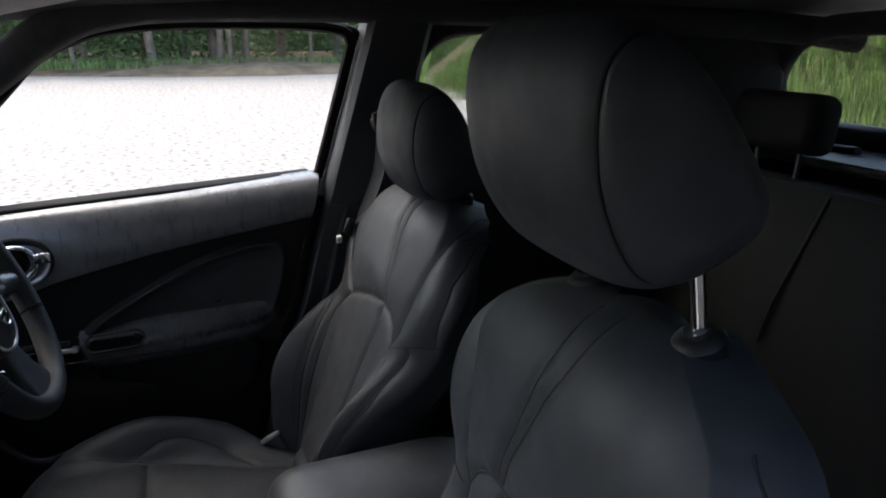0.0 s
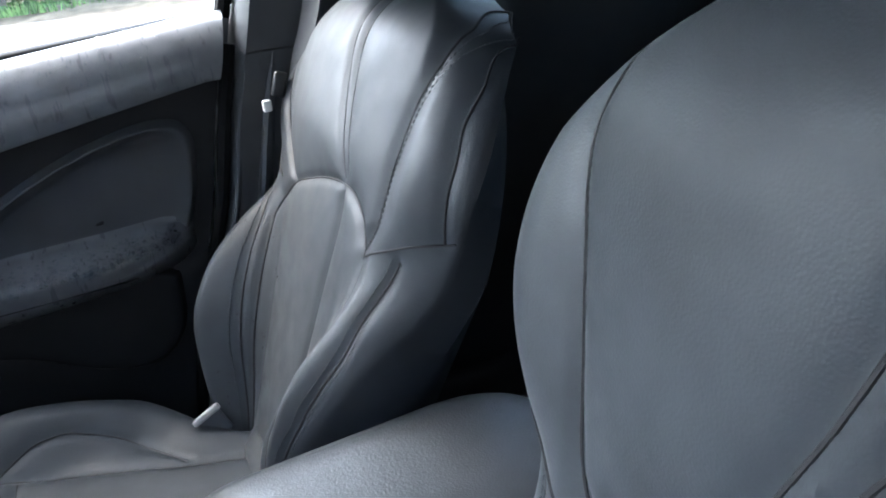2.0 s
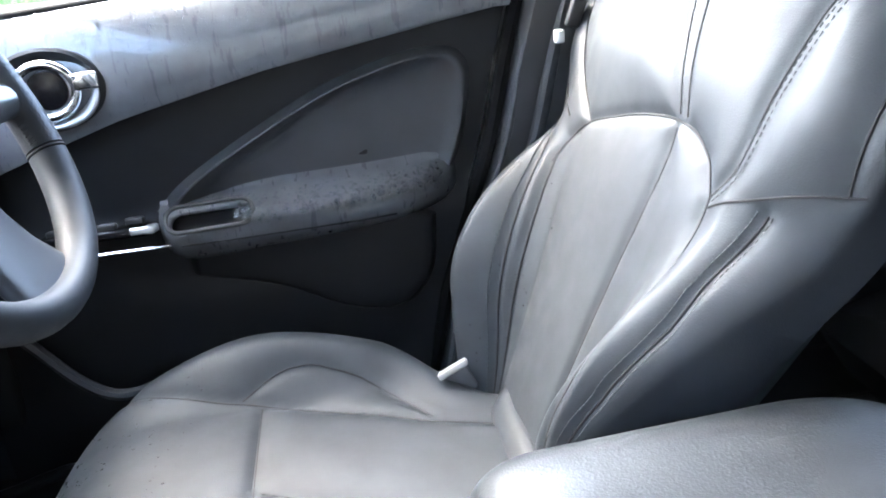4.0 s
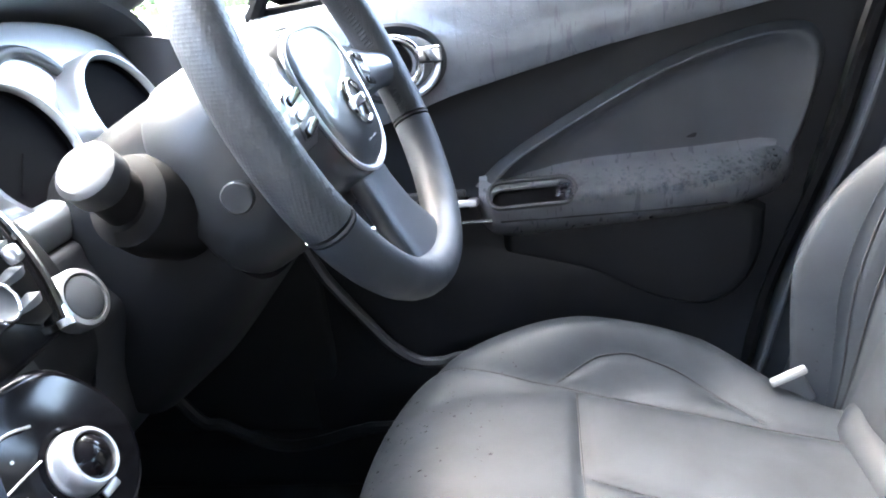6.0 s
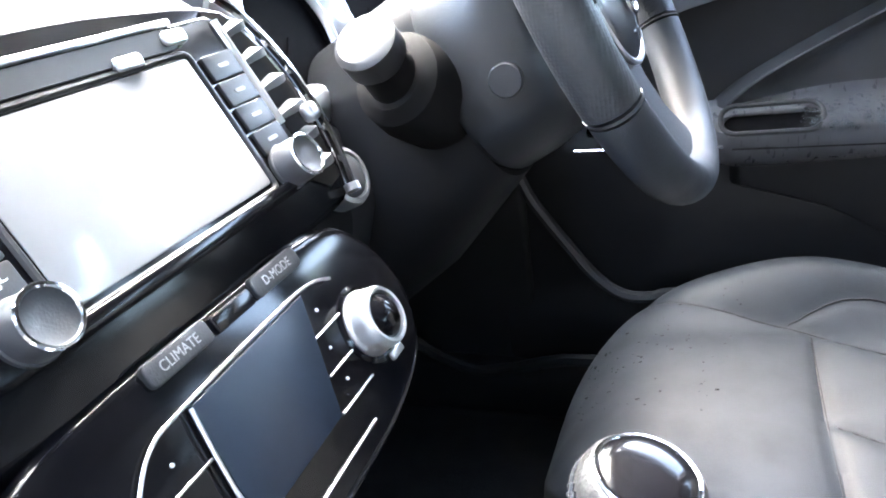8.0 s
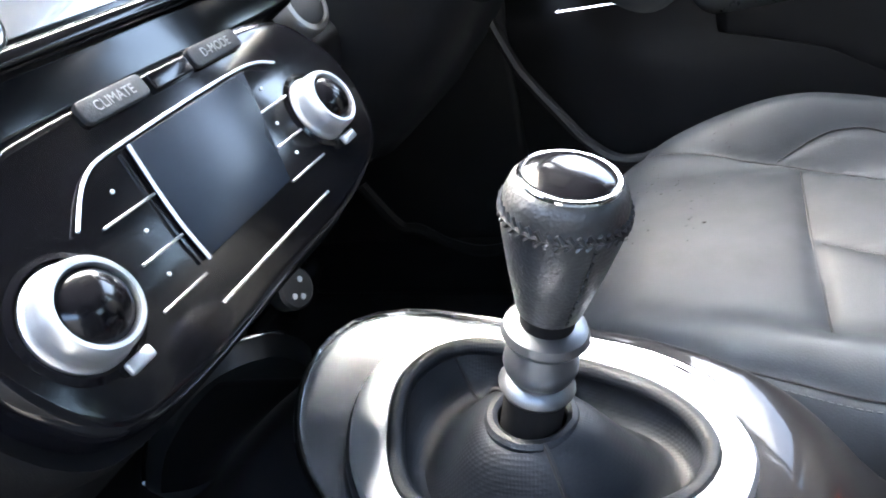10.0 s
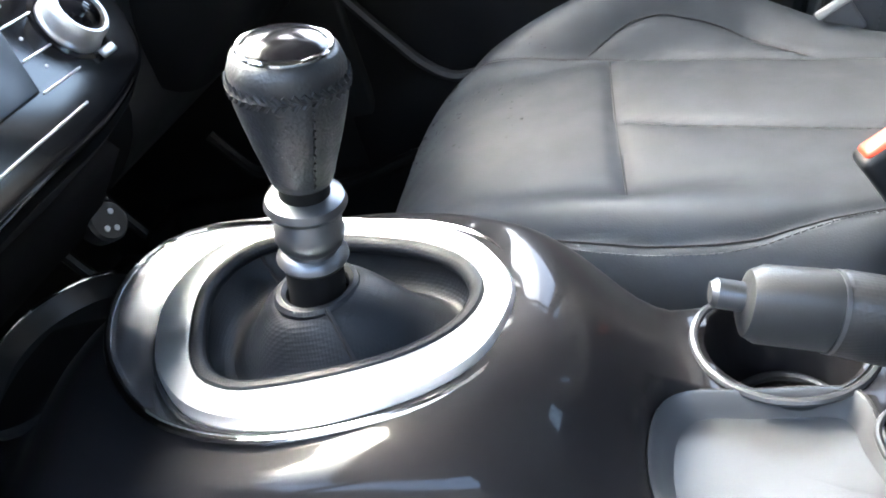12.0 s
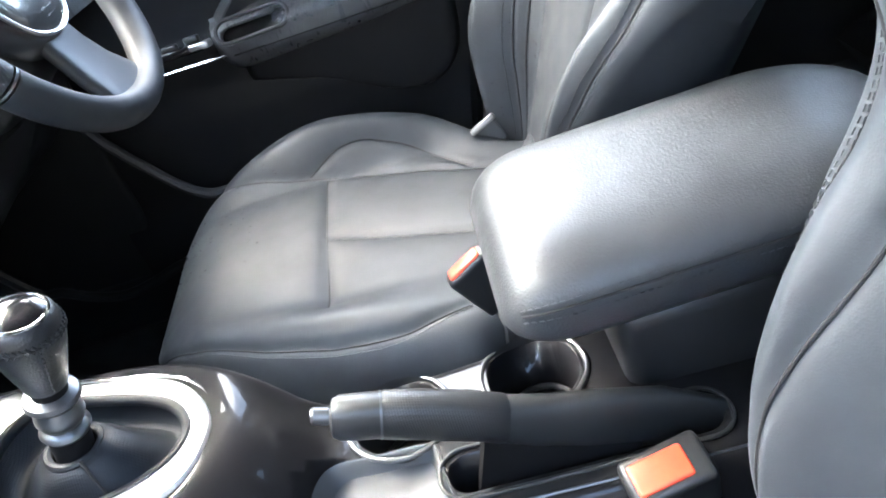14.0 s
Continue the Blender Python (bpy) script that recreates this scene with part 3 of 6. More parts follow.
console = thing("centre_console", "dark lacquered centre console between the front seats", "console", (0.1, 0.01, 0.33))
rings = []
for i in range(131):
    x = -0.34 + 1.12 * i / 130
    lo, hi = console_sides(x)
    ring = [(x, (lo + hi) / 2 + (hi - lo) / 2 * math.sin((-1 + 2 * j / 60) * math.pi / 2), 0) for j in range(61)]
    ring = [(a, b, console_top(a, b)) for a, b, _ in ring]
    ring += [(x, hi + 0.001, 0.5), (x, hi - 0.004, 0.33), (x, lo - 0.004, 0.33), (x, lo + 0.001, 0.5)]
    rings.append(ring)
shell = sheet(rings)
body = part("body", shell, PAINT, console, "plum-black lacquered console shell")


def cut(ob, bm):
    """Takes a body out of a mesh, and keeps nothing of the tool."""
    tool = new("tool", finish("tool", bm, None))
    mod = ob.modifiers.new("cut", "BOOLEAN")
    mod.operation, mod.object, mod.solver = "DIFFERENCE", tool, "EXACT"
    bpy.context.view_layer.update()
    done = bpy.data.meshes.new_from_object(ob.evaluated_get(bpy.context.evaluated_depsgraph_get()))
    ob.modifiers.clear()
    old, ob.data = ob.data, done
    bpy.data.meshes.remove(old)
    gone = tool.data
    bpy.data.objects.remove(tool)
    bpy.data.meshes.remove(gone)


CUPS = [(0.187, 0.033, 0.042), (0.302, 0.045, 0.042)]
TRAY = [(0.113, -0.055), (0.117, -0.02), (0.132, -0.003), (0.165, -0.003), (0.205, -0.003), (0.2145, -0.010), (0.216, -0.03), (0.222, -0.055), (0.228, -0.066), (0.215, -0.076), (0.16, -0.080), (0.122, -0.076)]
tray_loop = [(p.x, p.y) for p in curve([(a, b, 0) for a, b in TRAY], 6, True)]
tray_mid = (sum(a for a, b in tray_loop) / len(tray_loop), sum(b for a, b in tray_loop) / len(tray_loop))
cut(body, slab(tray_loop, 0.2, Matrix.Translation((0, 0, 0.545))))
for cx, cy, r in CUPS:
    cut(body, lathe([(r * 0.86, 0.50), (r, 0.7)], Matrix.Translation((cx, cy, 0)), 40))
cut(body, slab(rounded(0.205, 0.034, 0.016, 6, 0.322, -0.038), 0.2, Matrix.Translation((0, 0, 0.51))))
cut(body, slab(ring_of(OPENING, 0.965), 0.2, Matrix.Translation((0, 0, 0.58))))
for cx, cy, r in CUPS:
    m = Matrix.Translation((cx, cy, 0))
    z = console_top(cx, cy)
    cup = part("cup_holder", lathe([(r * 0.999, z + 0.001), (r * 0.98, z - 0.004), (r * 0.9, 0.525), (r * 0.82, 0.515), (r * 0.80, 0.517), (r * 0.3, 0.517), (r * 0.02, 0.517)], m, 40, caps=False), HARD, console, "round black cup holder")
    ring = [(cx + (r + 0.002) * math.cos(k * math.pi / 24), cy + (r + 0.002) * math.sin(k * math.pi / 24)) for k in range(48)]
    part("rim", tube([(a, b, console_top(a, b) + 0.0005) for a, b in ring], 0.0024, 8, True), BRUSHED, cup, "satin grey rim")
    part("step", tube([(cx + (r - 0.012) * math.cos(k * math.pi / 20), cy + (r - 0.012) * math.sin(k * math.pi / 20), 0.528) for k in range(40)], 0.003, 8, True), HARD, cup)
# tray in front of the handbrake, sunk in the shell


def tray_level(x):
    return 0.5905 - 0.07 * (x - 0.113)


rings = []
for k, d in ((1.0, 0.0005), (0.985, 0.0022), (0.95, 0.001), (0.90, -0.006), (0.82, -0.012), (0.4, -0.014), (0.001, -0.014)):
    rings.append([(tray_mid[0] + (a - tray_mid[0]) * k, tray_mid[1] + (b - tray_mid[1]) * k, tray_level(tray_mid[0] + (a - tray_mid[0]) * k) + d) for a, b in tray_loop])
part("tray", sheet(rings, caps=False), TRAY_GREY, console, "satin grey coin tray")
part("tray_line", tube([(tray_mid[0] + (a - tray_mid[0]) * 1.015, tray_mid[1] + (b - tray_mid[1]) * 1.015, tray_level(a) + 0.0005) for a, b in tray_loop], 0.0013, 6, True), SEAM, console)
# slot surround for the handbrake
loop = rounded(0.218, 0.046, 0.021, 8, 0.322, -0.038)
part("slot_rim", tube([(a, b, console_top(a, b) + 0.001) for a, b in loop], 0.0018, 8, True), HARD, console, "black slot surround")
part("slot_floor", slab(rounded(0.21, 0.036, 0.016, 6, 0.322, -0.038), 0.004, Matrix.Translation((0, 0, 0.515))), RUBBER, console)
part("side_line", tube(curve([(0.26, -0.072, console_top(0.26, -0.072)), (0.36, -0.073, console_top(0.36, -0.073) ), (0.5, -0.073, console_top(0.5, -0.073))], 8), 0.0012, 6), BRUSHED, console, "thin bright trim line")

# ---- gear lever and its surround ----
lever = thing("gear_lever", "manual gear lever with leather knob and boot in a silver surround", "gear lever", (-0.035, 0.005, 0.66))
outer, plate, ring_out, ring_in = ring_of(SURROUND), ring_of(SURROUND, 0.97), ring_of(RING), ring_of(OPENING)


def tilt(x):
    return 0.664 - 0.05 * (x + 0.05)


def lay(loop, dz, k=1.0, c=(-0.033, 0.014)):
    return [(c[0] + (x - c[0]) * k, c[1] + (y - c[1]) * k, tilt(x) + dz) for x, y in loop]


part("chrome_edge", tube(lay(outer, -0.001), 0.0022, 8, True), CHROME, lever, "thin chrome edge")
part("base_plate", sheet([lay(outer, -0.012, 1.0), lay(outer, -0.001, 0.985), lay(plate, -0.003, 0.99), lay(ring_out, -0.006), lay(ring_out, -0.010, 0.95)], caps=False), PLATE, lever, "silver dished base plate")
# dark tube drawn as the shadow line between plate and ring
part("plate_gap", tube(lay(ring_out, -0.0035, 1.012), 0.0016, 6, True), SEAM, lever)
part("surround", sheet([lay(ring_out, -0.008), lay(ring_out, 0.001, 0.995), lay(ring_out, 0.0045, 0.975), lay(ring_in, 0.0055, 1.07), lay(ring_in, 0.0045, 1.02), lay(ring_in, 0.002, 1.0), lay(ring_in, -0.003, 0.99)], caps=False), SILVER, lever, "broad satin silver ring")
AXIS_AT, AXIS = Vector((-0.036, 0.006, 0.678)), Vector((0.036, -0.006, 0.122)).normalized()
rings = []
for k in range(15):
    s = k / 14
    sag = 0.002 - 0.040 * math.sin(math.pi * min(1, s * 1.1)) ** 1.3
    q = s**1.25
    centre = Vector((-0.033, 0.014, 0)).lerp(Vector((AXIS_AT.x, AXIS_AT.y, 0)), q)
    row = []
    for j, (x, y) in enumerate(ring_in):
        a = 2 * math.pi * j / 64
        fold = 1 + 0.05 * math.sin(4 * a + 0.7) * math.sin(math.pi * s)
        r0 = Vector((x + 0.033, y - 0.014, 0)) * (1 - q) * fold
        r1 = Vector((math.cos(a), math.sin(a), 0)) * 0.019 * q
        p = centre + r0 + r1
        row.append((p.x, p.y, tilt(x) * (1 - q) + 0.676 * q + 0.001 + sag * (1 - 0.75 * s)))
    rings.append(row)
boot = part("boot", sheet(rings, caps=False), BOOT, lever, "dark navy leather boot")
part("boot_piping", tube(lay(ring_in, 0.0015, 0.965), 0.005, 10, True, squash=0.8), BOOT, boot, "rolled leather edge")
for a0 in (2.5, 5.3):
    j = int(a0 / (2 * math.pi) * 64)
    part("boot_seam", tube([Vector(r[j]) + Vector((0, 0, 0.001)) for r in rings], 0.0013, 5), SEAM, boot)
part("boot_collar", tube([AXIS_AT + Vector((0.0195 * math.cos(k * math.pi / 16), 0.0195 * math.sin(k * math.pi / 16), -0.001 - 0.002 * math.cos(k * math.pi / 16))) for k in range(32)], 0.0035, 8, True), BOOT, boot)
am = frame_of(AXIS_AT, (1, 0, 0), AXIS)
part("shaft", lathe([(0.0145, -0.02), (0.0145, 0.022), (0.012, 0.023), (0.012, 0.072)], am, 28), RUBBER, lever)
part("reverse_collar", lathe([(0.011, 0.019), (0.0165, 0.020), (0.0178, 0.0225), (0.0165, 0.0255), (0.0132, 0.0275), (0.0130, 0.029), (0.0155, 0.0315), (0.0170, 0.036), (0.0165, 0.041), (0.0138, 0.0455), (0.0128, 0.048), (0.0140, 0.0500), (0.0182, 0.0515), (0.0195, 0.054), (0.0182, 0.0575), (0.0146, 0.0592), (0.011, 0.0597)], am, 40), BRUSHED, lever, "grey metal reverse lock collar")
knob = part("knob", lathe([(0.010, 0.066), (0.0138, 0.067), (0.0148, 0.070), (0.0168, 0.078), (0.0195, 0.088), (0.0221, 0.099), (0.0240, 0.108), (0.0247, 0.116), (0.0242, 0.123), (0.0222, 0.1285), (0.019, 0.1305), (0.005, 0.1305)], am, 44), KNOB, lever, "leather-wrapped gear knob")
part("cap_ring", tube([am @ Vector((0.0188 * math.cos(k * math.pi / 20), 0.0188 * math.sin(k * math.pi / 20), 0.1304)) for k in range(40)], 0.0014, 8, True), CHROME, knob, "chrome ring")
part("cap", lathe([(0.0183, 0.1300), (0.0176, 0.1320), (0.0145, 0.1338), (0.009, 0.1350), (0.003, 0.1354)], am, 36), GLOSS, knob, "glossy black shift pattern cap")
pat = bmesh.new()
for a, b in (((-0.008, -0.007), (-0.008, 0.007)), ((0.0, -0.007), (0.0, 0.007)), ((0.008, -0.007), (0.008, 0.007)), ((-0.008, 0), (0.008, 0))):
    tube([am @ Vector((*a, 0.1347 - 5 * (a[0] ** 2 + a[1] ** 2) * 2)), am @ Vector((*b, 0.1347 - 5 * (b[0] ** 2 + b[1] ** 2) * 2))], 0.0006, 5, bm=pat)
part("shift_pattern", pat, INK, knob, "printed shift pattern")


def knob_radius(h):
    return table([(0.066, 0.0138), (0.070, 0.0148), (0.078, 0.0168), (0.088, 0.0195), (0.099, 0.0221), (0.108, 0.0240), (0.116, 0.0247), (0.123, 0.0242), (0.1285, 0.0222)], h)


stitch = bmesh.new()
for k in range(40):
    a = 2 * math.pi * k / 40
    for d in (-0.10,):
        p = [am @ Vector(((knob_radius(h) + 0.0005) * math.cos(a + w), (knob_radius(h) + 0.0005) * math.sin(a + w), h)) for h, w in ((0.1140, d), (0.1170, 0.0))]
        tube(p, 0.0011, 6, bm=stitch)
        p = [am @ Vector(((knob_radius(h) + 0.0005) * math.cos(a + w), (knob_radius(h) + 0.0005) * math.sin(a + w), h)) for h, w in ((0.1200, d), (0.1170, 0.0))]
        tube(p, 0.0011, 6, bm=stitch)
part("plaited_stitching", stitch, KNOB, knob)
part("plait_groove", tube([am @ Vector(((knob_radius(0.117) + 0.0006) * math.cos(k * math.pi / 24), (knob_radius(0.117) + 0.0006) * math.sin(k * math.pi / 24), 0.117)) for k in range(48)], 0.0009, 5, True), SEAM, knob)
part("knob_seam", dashes([am @ Vector(((knob_radius(h) + 0.0004) * math.cos(-0.9), (knob_radius(h) + 0.0004) * math.sin(-0.9), h)) for h in np.linspace(0.069, 0.113, 20)], 0.003, 0.0016, 0.0006), KNOB, knob)

# ---- handbrake ----
brake = thing("handbrake", "grey-black handbrake lever with push button, lying over the cup holder", "handbrake", (0.33, -0.042, 0.58))

def hb_ring(x, z, ry, rz, n=28, drop=0.0):
    return [(x + 0.25 * rz * math.sin(2 * math.pi * k / n), -0.034 + 0.86 * ry * abs(math.cos(2 * math.pi * k / n)) ** 0.8 * (1 if math.cos(2 * math.pi * k / n) > 0 else -1), z - drop + (0.82 * rz if x < 0.28 else (0.82 + 0.18 * min(1.0, (x - 0.28) / 0.05)) * rz) * math.sin(2 * math.pi * k / n)) for k in range(n)]


part("grip", sheet([hb_ring(x, z, a, b) for x, z, a, b in ((0.194, 0.6615, 0.0165, 0.0195), (0.196, 0.661, 0.0175, 0.0205), (0.22, 0.651, 0.018, 0.0215), (0.25, 0.637, 0.018, 0.022), (0.272, 0.625, 0.0172, 0.022), (0.275, 0.6235, 0.016, 0.0208))]), GRIP, brake, "textured black grip")
part("grip_end", sheet([hb_ring(x, z, a, b) for x, z, a, b in ((0.160, 0.672, 0.008, 0.010), (0.162, 0.6715, 0.0135, 0.016), (0.167, 0.670, 0.016, 0.0192), (0.189, 0.6635, 0.0165, 0.0197), (0.193, 0.662, 0.0165, 0.0197))]), HARD, brake, "satin dark grey grip end")
part("grip_ring", sheet([hb_ring(x, z, 0.0172, 0.0204) for x, z in ((0.1925, 0.6622), (0.1942, 0.6615))]), BRUSHED, brake, "grey metal ring")
part("button", tube([(0.149, -0.034, 0.679), (0.151, -0.034, 0.6785), (0.163, -0.034, 0.674)], [0.0045, 0.0062, 0.0062], 16), BRUSHED, brake, "grey release button")
part("lever_arm", sheet([hb_ring(x, z, a, b) for x, z, a, b in ((0.274, 0.6235, 0.0165, 0.0215), (0.30, 0.609, 0.015, 0.026), (0.33, 0.597, 0.0145, 0.028), (0.38, 0.582, 0.014, 0.026), (0.425, 0.558, 0.013, 0.02))]), HARD, brake, "black lever sleeve")
part("lever_web", sheet([hb_ring(x, z, a, b) for x, z, a, b in ((0.247, 0.59, 0.008, 0.045), (0.262, 0.588, 0.0135, 0.048), (0.30, 0.585, 0.0135, 0.05), (0.36, 0.56, 0.013, 0.04))]), RUBBER, brake)

# ---- armrest ----
arm = thing("armrest", "black padded leather armrest with double stitching", "armrest", (0.45, 0.085, 0.58))
rings = []
for k in range(45):
    x = 0.29 + 0.325 * k / 44
    t = max(0.0, 1 - k / 9)
    g = max(0.03, 1 - t**2.6) ** 0.42
    t = max(0.0, (k - 30) / 14)
    g2 = max(0.02, 1 - t**2.4) ** 0.45
    w, h = 0.106 * (0.62 + 0.38 * g) * (0.25 + 0.75 * g2), 0.046 * g * (0.55 + 0.45 * g2)
    zc = 0.672 + 0.035 * (x - 0.29) + 0.004 * g
    row = []
    for j in range(56):
        a = 2 * math.pi * j / 56
        c, s = math.cos(a), math.sin(a)
        row.append((x, 0.086 + w * abs(c) ** 0.62 * (1 if c > 0 else -1), zc + (h * 1.0 if s > 0 else h * 0.75) * abs(s) ** 0.75 * (1 if s > 0 else -1)))
    rings.append(row)
pad = part("pad", sheet(rings), ARM_LEATHER, arm)
for jj in (26, 2):
    line = [Vector(rings[k][jj]) for k in range(2, 45)]
    off = Vector((0, -0.0006 if jj > 10 else 0.0006, 0.0006))
    part("seam", tube([p + off for p in line], 0.0012, 5), SEAM, pad)
for jj in (25, 27, 3, 1):
    line = [Vector(rings[k][jj]) + Vector((0, -0.0005 if jj > 10 else 0.0005, 0.0005)) for k in range(2, 45)]
    part("stitching", dashes(line, 0.0036, 0.0022, 0.0006), THREAD, pad)
part("bin", block((0.30, 0.16, 0.10), 0.015, Matrix.Translation((0.52, 0.08, 0.60))), HARD, arm, "black plastic storage bin")

# ---- steering wheel ----
wheel = thing("steering_wheel", "three-spoke leather steering wheel with silver-ringed hub and buttons", "steering wheel", (-0.056, 0.366, 0.952))
WM = frame_of((-0.0634, 0.3611, 0.9508), (0, 1, 0), (0.921, 0, 0.389))


def on_wheel(x, y, z=0.0):
    return WM @ Vector((x, y, z))


def rim_arc(a0, a1, n, r=0.168, thick=0.0165, bm=None):
    pts = [on_wheel(r * math.cos(radians(a0 + (a1 - a0) * k / n)), r * math.sin(radians(a0 + (a1 - a0) * k / n))) for k in range(n + 1)]
    rings = []
    for k, p in enumerate(pts):
        a = radians(a0 + (a1 - a0) * k / n)
        rings.append([on_wheel((r + thick * math.cos(b) * 0.95) * math.cos(a), (r + thick * math.cos(b) * 0.95) * math.sin(a), thick * 1.12 * math.sin(b)) for b in np.linspace(0, 2 * math.pi, 18, endpoint=False)])
    return sheet(rings, True, True, bm)


part("rim_top", rim_arc(-24, 204, 64), RIMWEAVE, wheel, "perforated leather upper rim")
part("rim_bottom", rim_arc(206, 334, 36), LEATHER, wheel, "smooth leather lower rim")
# left joint coloured as lit metal, right joint as shaded
for a in (205, 335):
    part("rim_joint", rim_arc(a - 0.4, a + 0.4, 3, thick=0.0169), BRUSHED if a == 205 else SEAM, wheel, "thin rim joint, lit look left and shaded look right put in colour")
stitch = bmesh.new()
for k in range(150):
    a = radians(-24 + 228 * k / 150)
    r = 0.168 - 0.0163
    tube([on_wheel((r + 0.001) * math.cos(a), (r + 0.001) * math.sin(a), -0.0035), on_wheel((r + 0.001) * math.cos(a + 0.012), (r + 0.001) * math.sin(a + 0.012), 0.0035)], 0.0009, 5, bm=stitch)
part("rim_stitching", stitch, THREAD, wheel)
hub_line = [(0.0, 0.052), (0.042, 0.048), (0.068, 0.032), (0.074, 0.0), (0.067, -0.036), (0.045, -0.066), (0.0, -0.078)]
hub_line = hub_line + [(-a, b) for a, b in hub_line[-2:0:-1]]
loop = curve([(a, b, 0) for a, b in hub_line], 6, True)
hub_dome = ((1.06, -0.055), (1.06, -0.030), (1.03, -0.016), (0.985, -0.009), (0.95, -0.0045), (0.88, 0.0), (0.78, 0.003), (0.64, 0.0055), (0.48, 0.007), (0.3, 0.008), (0.15, 0.0085), (0.04, 0.0086))
hub = part("hub", sheet([[on_wheel(p.x * s, -0.012 + (p.y + 0.012) * s, z) for p in loop] for s, z in hub_dome]), HUB, wheel, "grey-black airbag cover")
part("hub_line", tube([on_wheel(p.x * 0.93, -0.012 + (p.y + 0.012) * 0.93, -0.0015) for p in loop], 0.0024, 6, True), SILVER, hub, "slim silver hub outline")
badge = [(0.018 * math.cos(k * math.pi / 16), 0.018 * math.sin(k * math.pi / 16)) for k in range(32)]
part("badge", tube([on_wheel(a, b - 0.022, 0.0095) for a, b in badge], 0.0026, 8, True), CHROME, hub, "round chrome badge")
part("badge_bar", block((0.044, 0.009, 0.004), 0.0015, WM @ Matrix.Translation((0, -0.022, 0.0095))), CHROME, hub)
for a, b, w in ((-0.008, -0.052, 0.011), (0.006, -0.052, 0.011), (-0.001, -0.058, 0.018)):
    part("embossed_mark", block((w, 0.0026, 0.0016), 0.0006, WM @ Matrix.Translation((a, b, 0.0052 if b > -0.055 else 0.0036))), SOFT, hub)
for s in (-1, 1):
    arm_rings = []
    for x, h, z in ((0.060, 0.036, -0.014), (0.10, 0.028, -0.013), (0.13, 0.021, -0.008), (0.158, 0.018, 0.0)):
        arm_rings.append([on_wheel(s * x, h * math.sin(b) + 0.004 - 0.02 * (x - 0.065) / 0.1, z + (0.012 if math.cos(b) > 0 else 0.016) * math.cos(b)) for b in np.linspace(0, 2 * math.pi, 20, endpoint=False)])
    spoke = part("spoke", sheet(arm_rings), HUB, wheel)
    part("button_panel", slab(rounded(0.034, 0.036, 0.012, 5), 0.006, WM @ Matrix.Translation((s * 0.092, -0.005, -0.005)) @ pose(0, 0, 0, 0, s * 4, s * -12), 0.002), HUB, spoke, "black button panel")
    for i in range(3):
        part("button", slab(rounded(0.024, 0.0065, 0.0025, 4), 0.004, WM @ Matrix.Translation((s * 0.092, 0.006 - 0.0115 * i, -0.001)) @ pose(0, 0, 0, 0, s * 4, s * -12), 0.001), GLOSS if i != 1 else SILVER, spoke)
low = []
for y, w, z in ((-0.06, 0.036, -0.018), (-0.09, 0.036, -0.017), (-0.118, 0.041, -0.014), (-0.158, 0.054, -0.004)):
    low.append([on_wheel(w * (1 if math.cos(b) > 0 else -1) * abs(math.cos(b)) ** 0.5 + 0.004, y, z + 0.010 * (1 if math.sin(b) > 0 else -1) * abs(math.sin(b)) ** 0.7) for b in np.linspace(0, 2 * math.pi, 24, endpoint=False)])
part("lower_spoke", sheet(low), MID, wheel, "grey lower spoke")

# ---- steering column ----
column = thing("steering_column", "grey-black plastic steering column cover with control stalk", "steering column", (-0.16, 0.366, 0.80))


def cowl(z, w, h, cy, p=0.55, n=40):
    out = []
    for b in np.linspace(0, 2 * math.pi, n, endpoint=False):
        c, s = math.cos(b), math.sin(b)
        out.append(on_wheel(w * abs(c) ** p * (1 if c > 0 else -1), cy + h * abs(s) ** p * (1 if s > 0 else -1), z))
    return out


part("cowl", sheet([cowl(z, w, h, cy, 0.7) for z, w, h, cy in ((-0.03, 0.07, 0.05, -0.01), (-0.032, 0.10, 0.07, -0.012), (-0.042, 0.112, 0.080, -0.014), (-0.07, 0.119, 0.083, -0.018), (-0.098, 0.121, 0.084, -0.02), (-0.103, 0.118, 0.081, -0.02))]), HARD, column, "grey plastic front cowl")
part("lower_cover", sheet([cowl(z, w, h, cy, 0.6) for z, w, h, cy in ((-0.104, 0.096, 0.076, -0.022), (-0.106, 0.102, 0.084, -0.024), (-0.15, 0.100, 0.094, -0.036), (-0.20, 0.104, 0.104, -0.05), (-0.26, 0.11, 0.11, -0.06))]), LOWER, column, "plastic lower column cover with shade put in its colour")
capm = frame_of((-0.107, 0.2425, 0.898), (0.9, 0, 0.4), (0.05, -1, 0))
part("screw_cap", lathe([(0.0115, -0.004), (0.0115, 0.0006), (0.0105, 0.0016), (0.002, 0.0017)], capm, 28), SOFT, column, "round screw cap")
part("stalk_base", tube([(-0.168, 0.275, 0.884), (-0.172, 0.245, 0.897), (-0.175, 0.226, 0.907), (-0.176, 0.221, 0.910)], [0.038, 0.036, 0.031, 0.022], 24), RUBBER, column, "ribbed rubber stalk base")
part("stalk", tube([(-0.175, 0.226, 0.907), (-0.177, 0.215, 0.918), (-0.178, 0.210, 0.924)], [0.019, 0.0175, 0.017], 22), RUBBER, column, "black stalk")
part("stalk_end", tube([(-0.178, 0.212, 0.922), (-0.178, 0.209, 0.925), (-0.179, 0.198, 0.936), (-0.179, 0.196, 0.938)], [0.017, 0.0205, 0.0205, 0.017], 28), SOFT, column, "grey round stalk end")

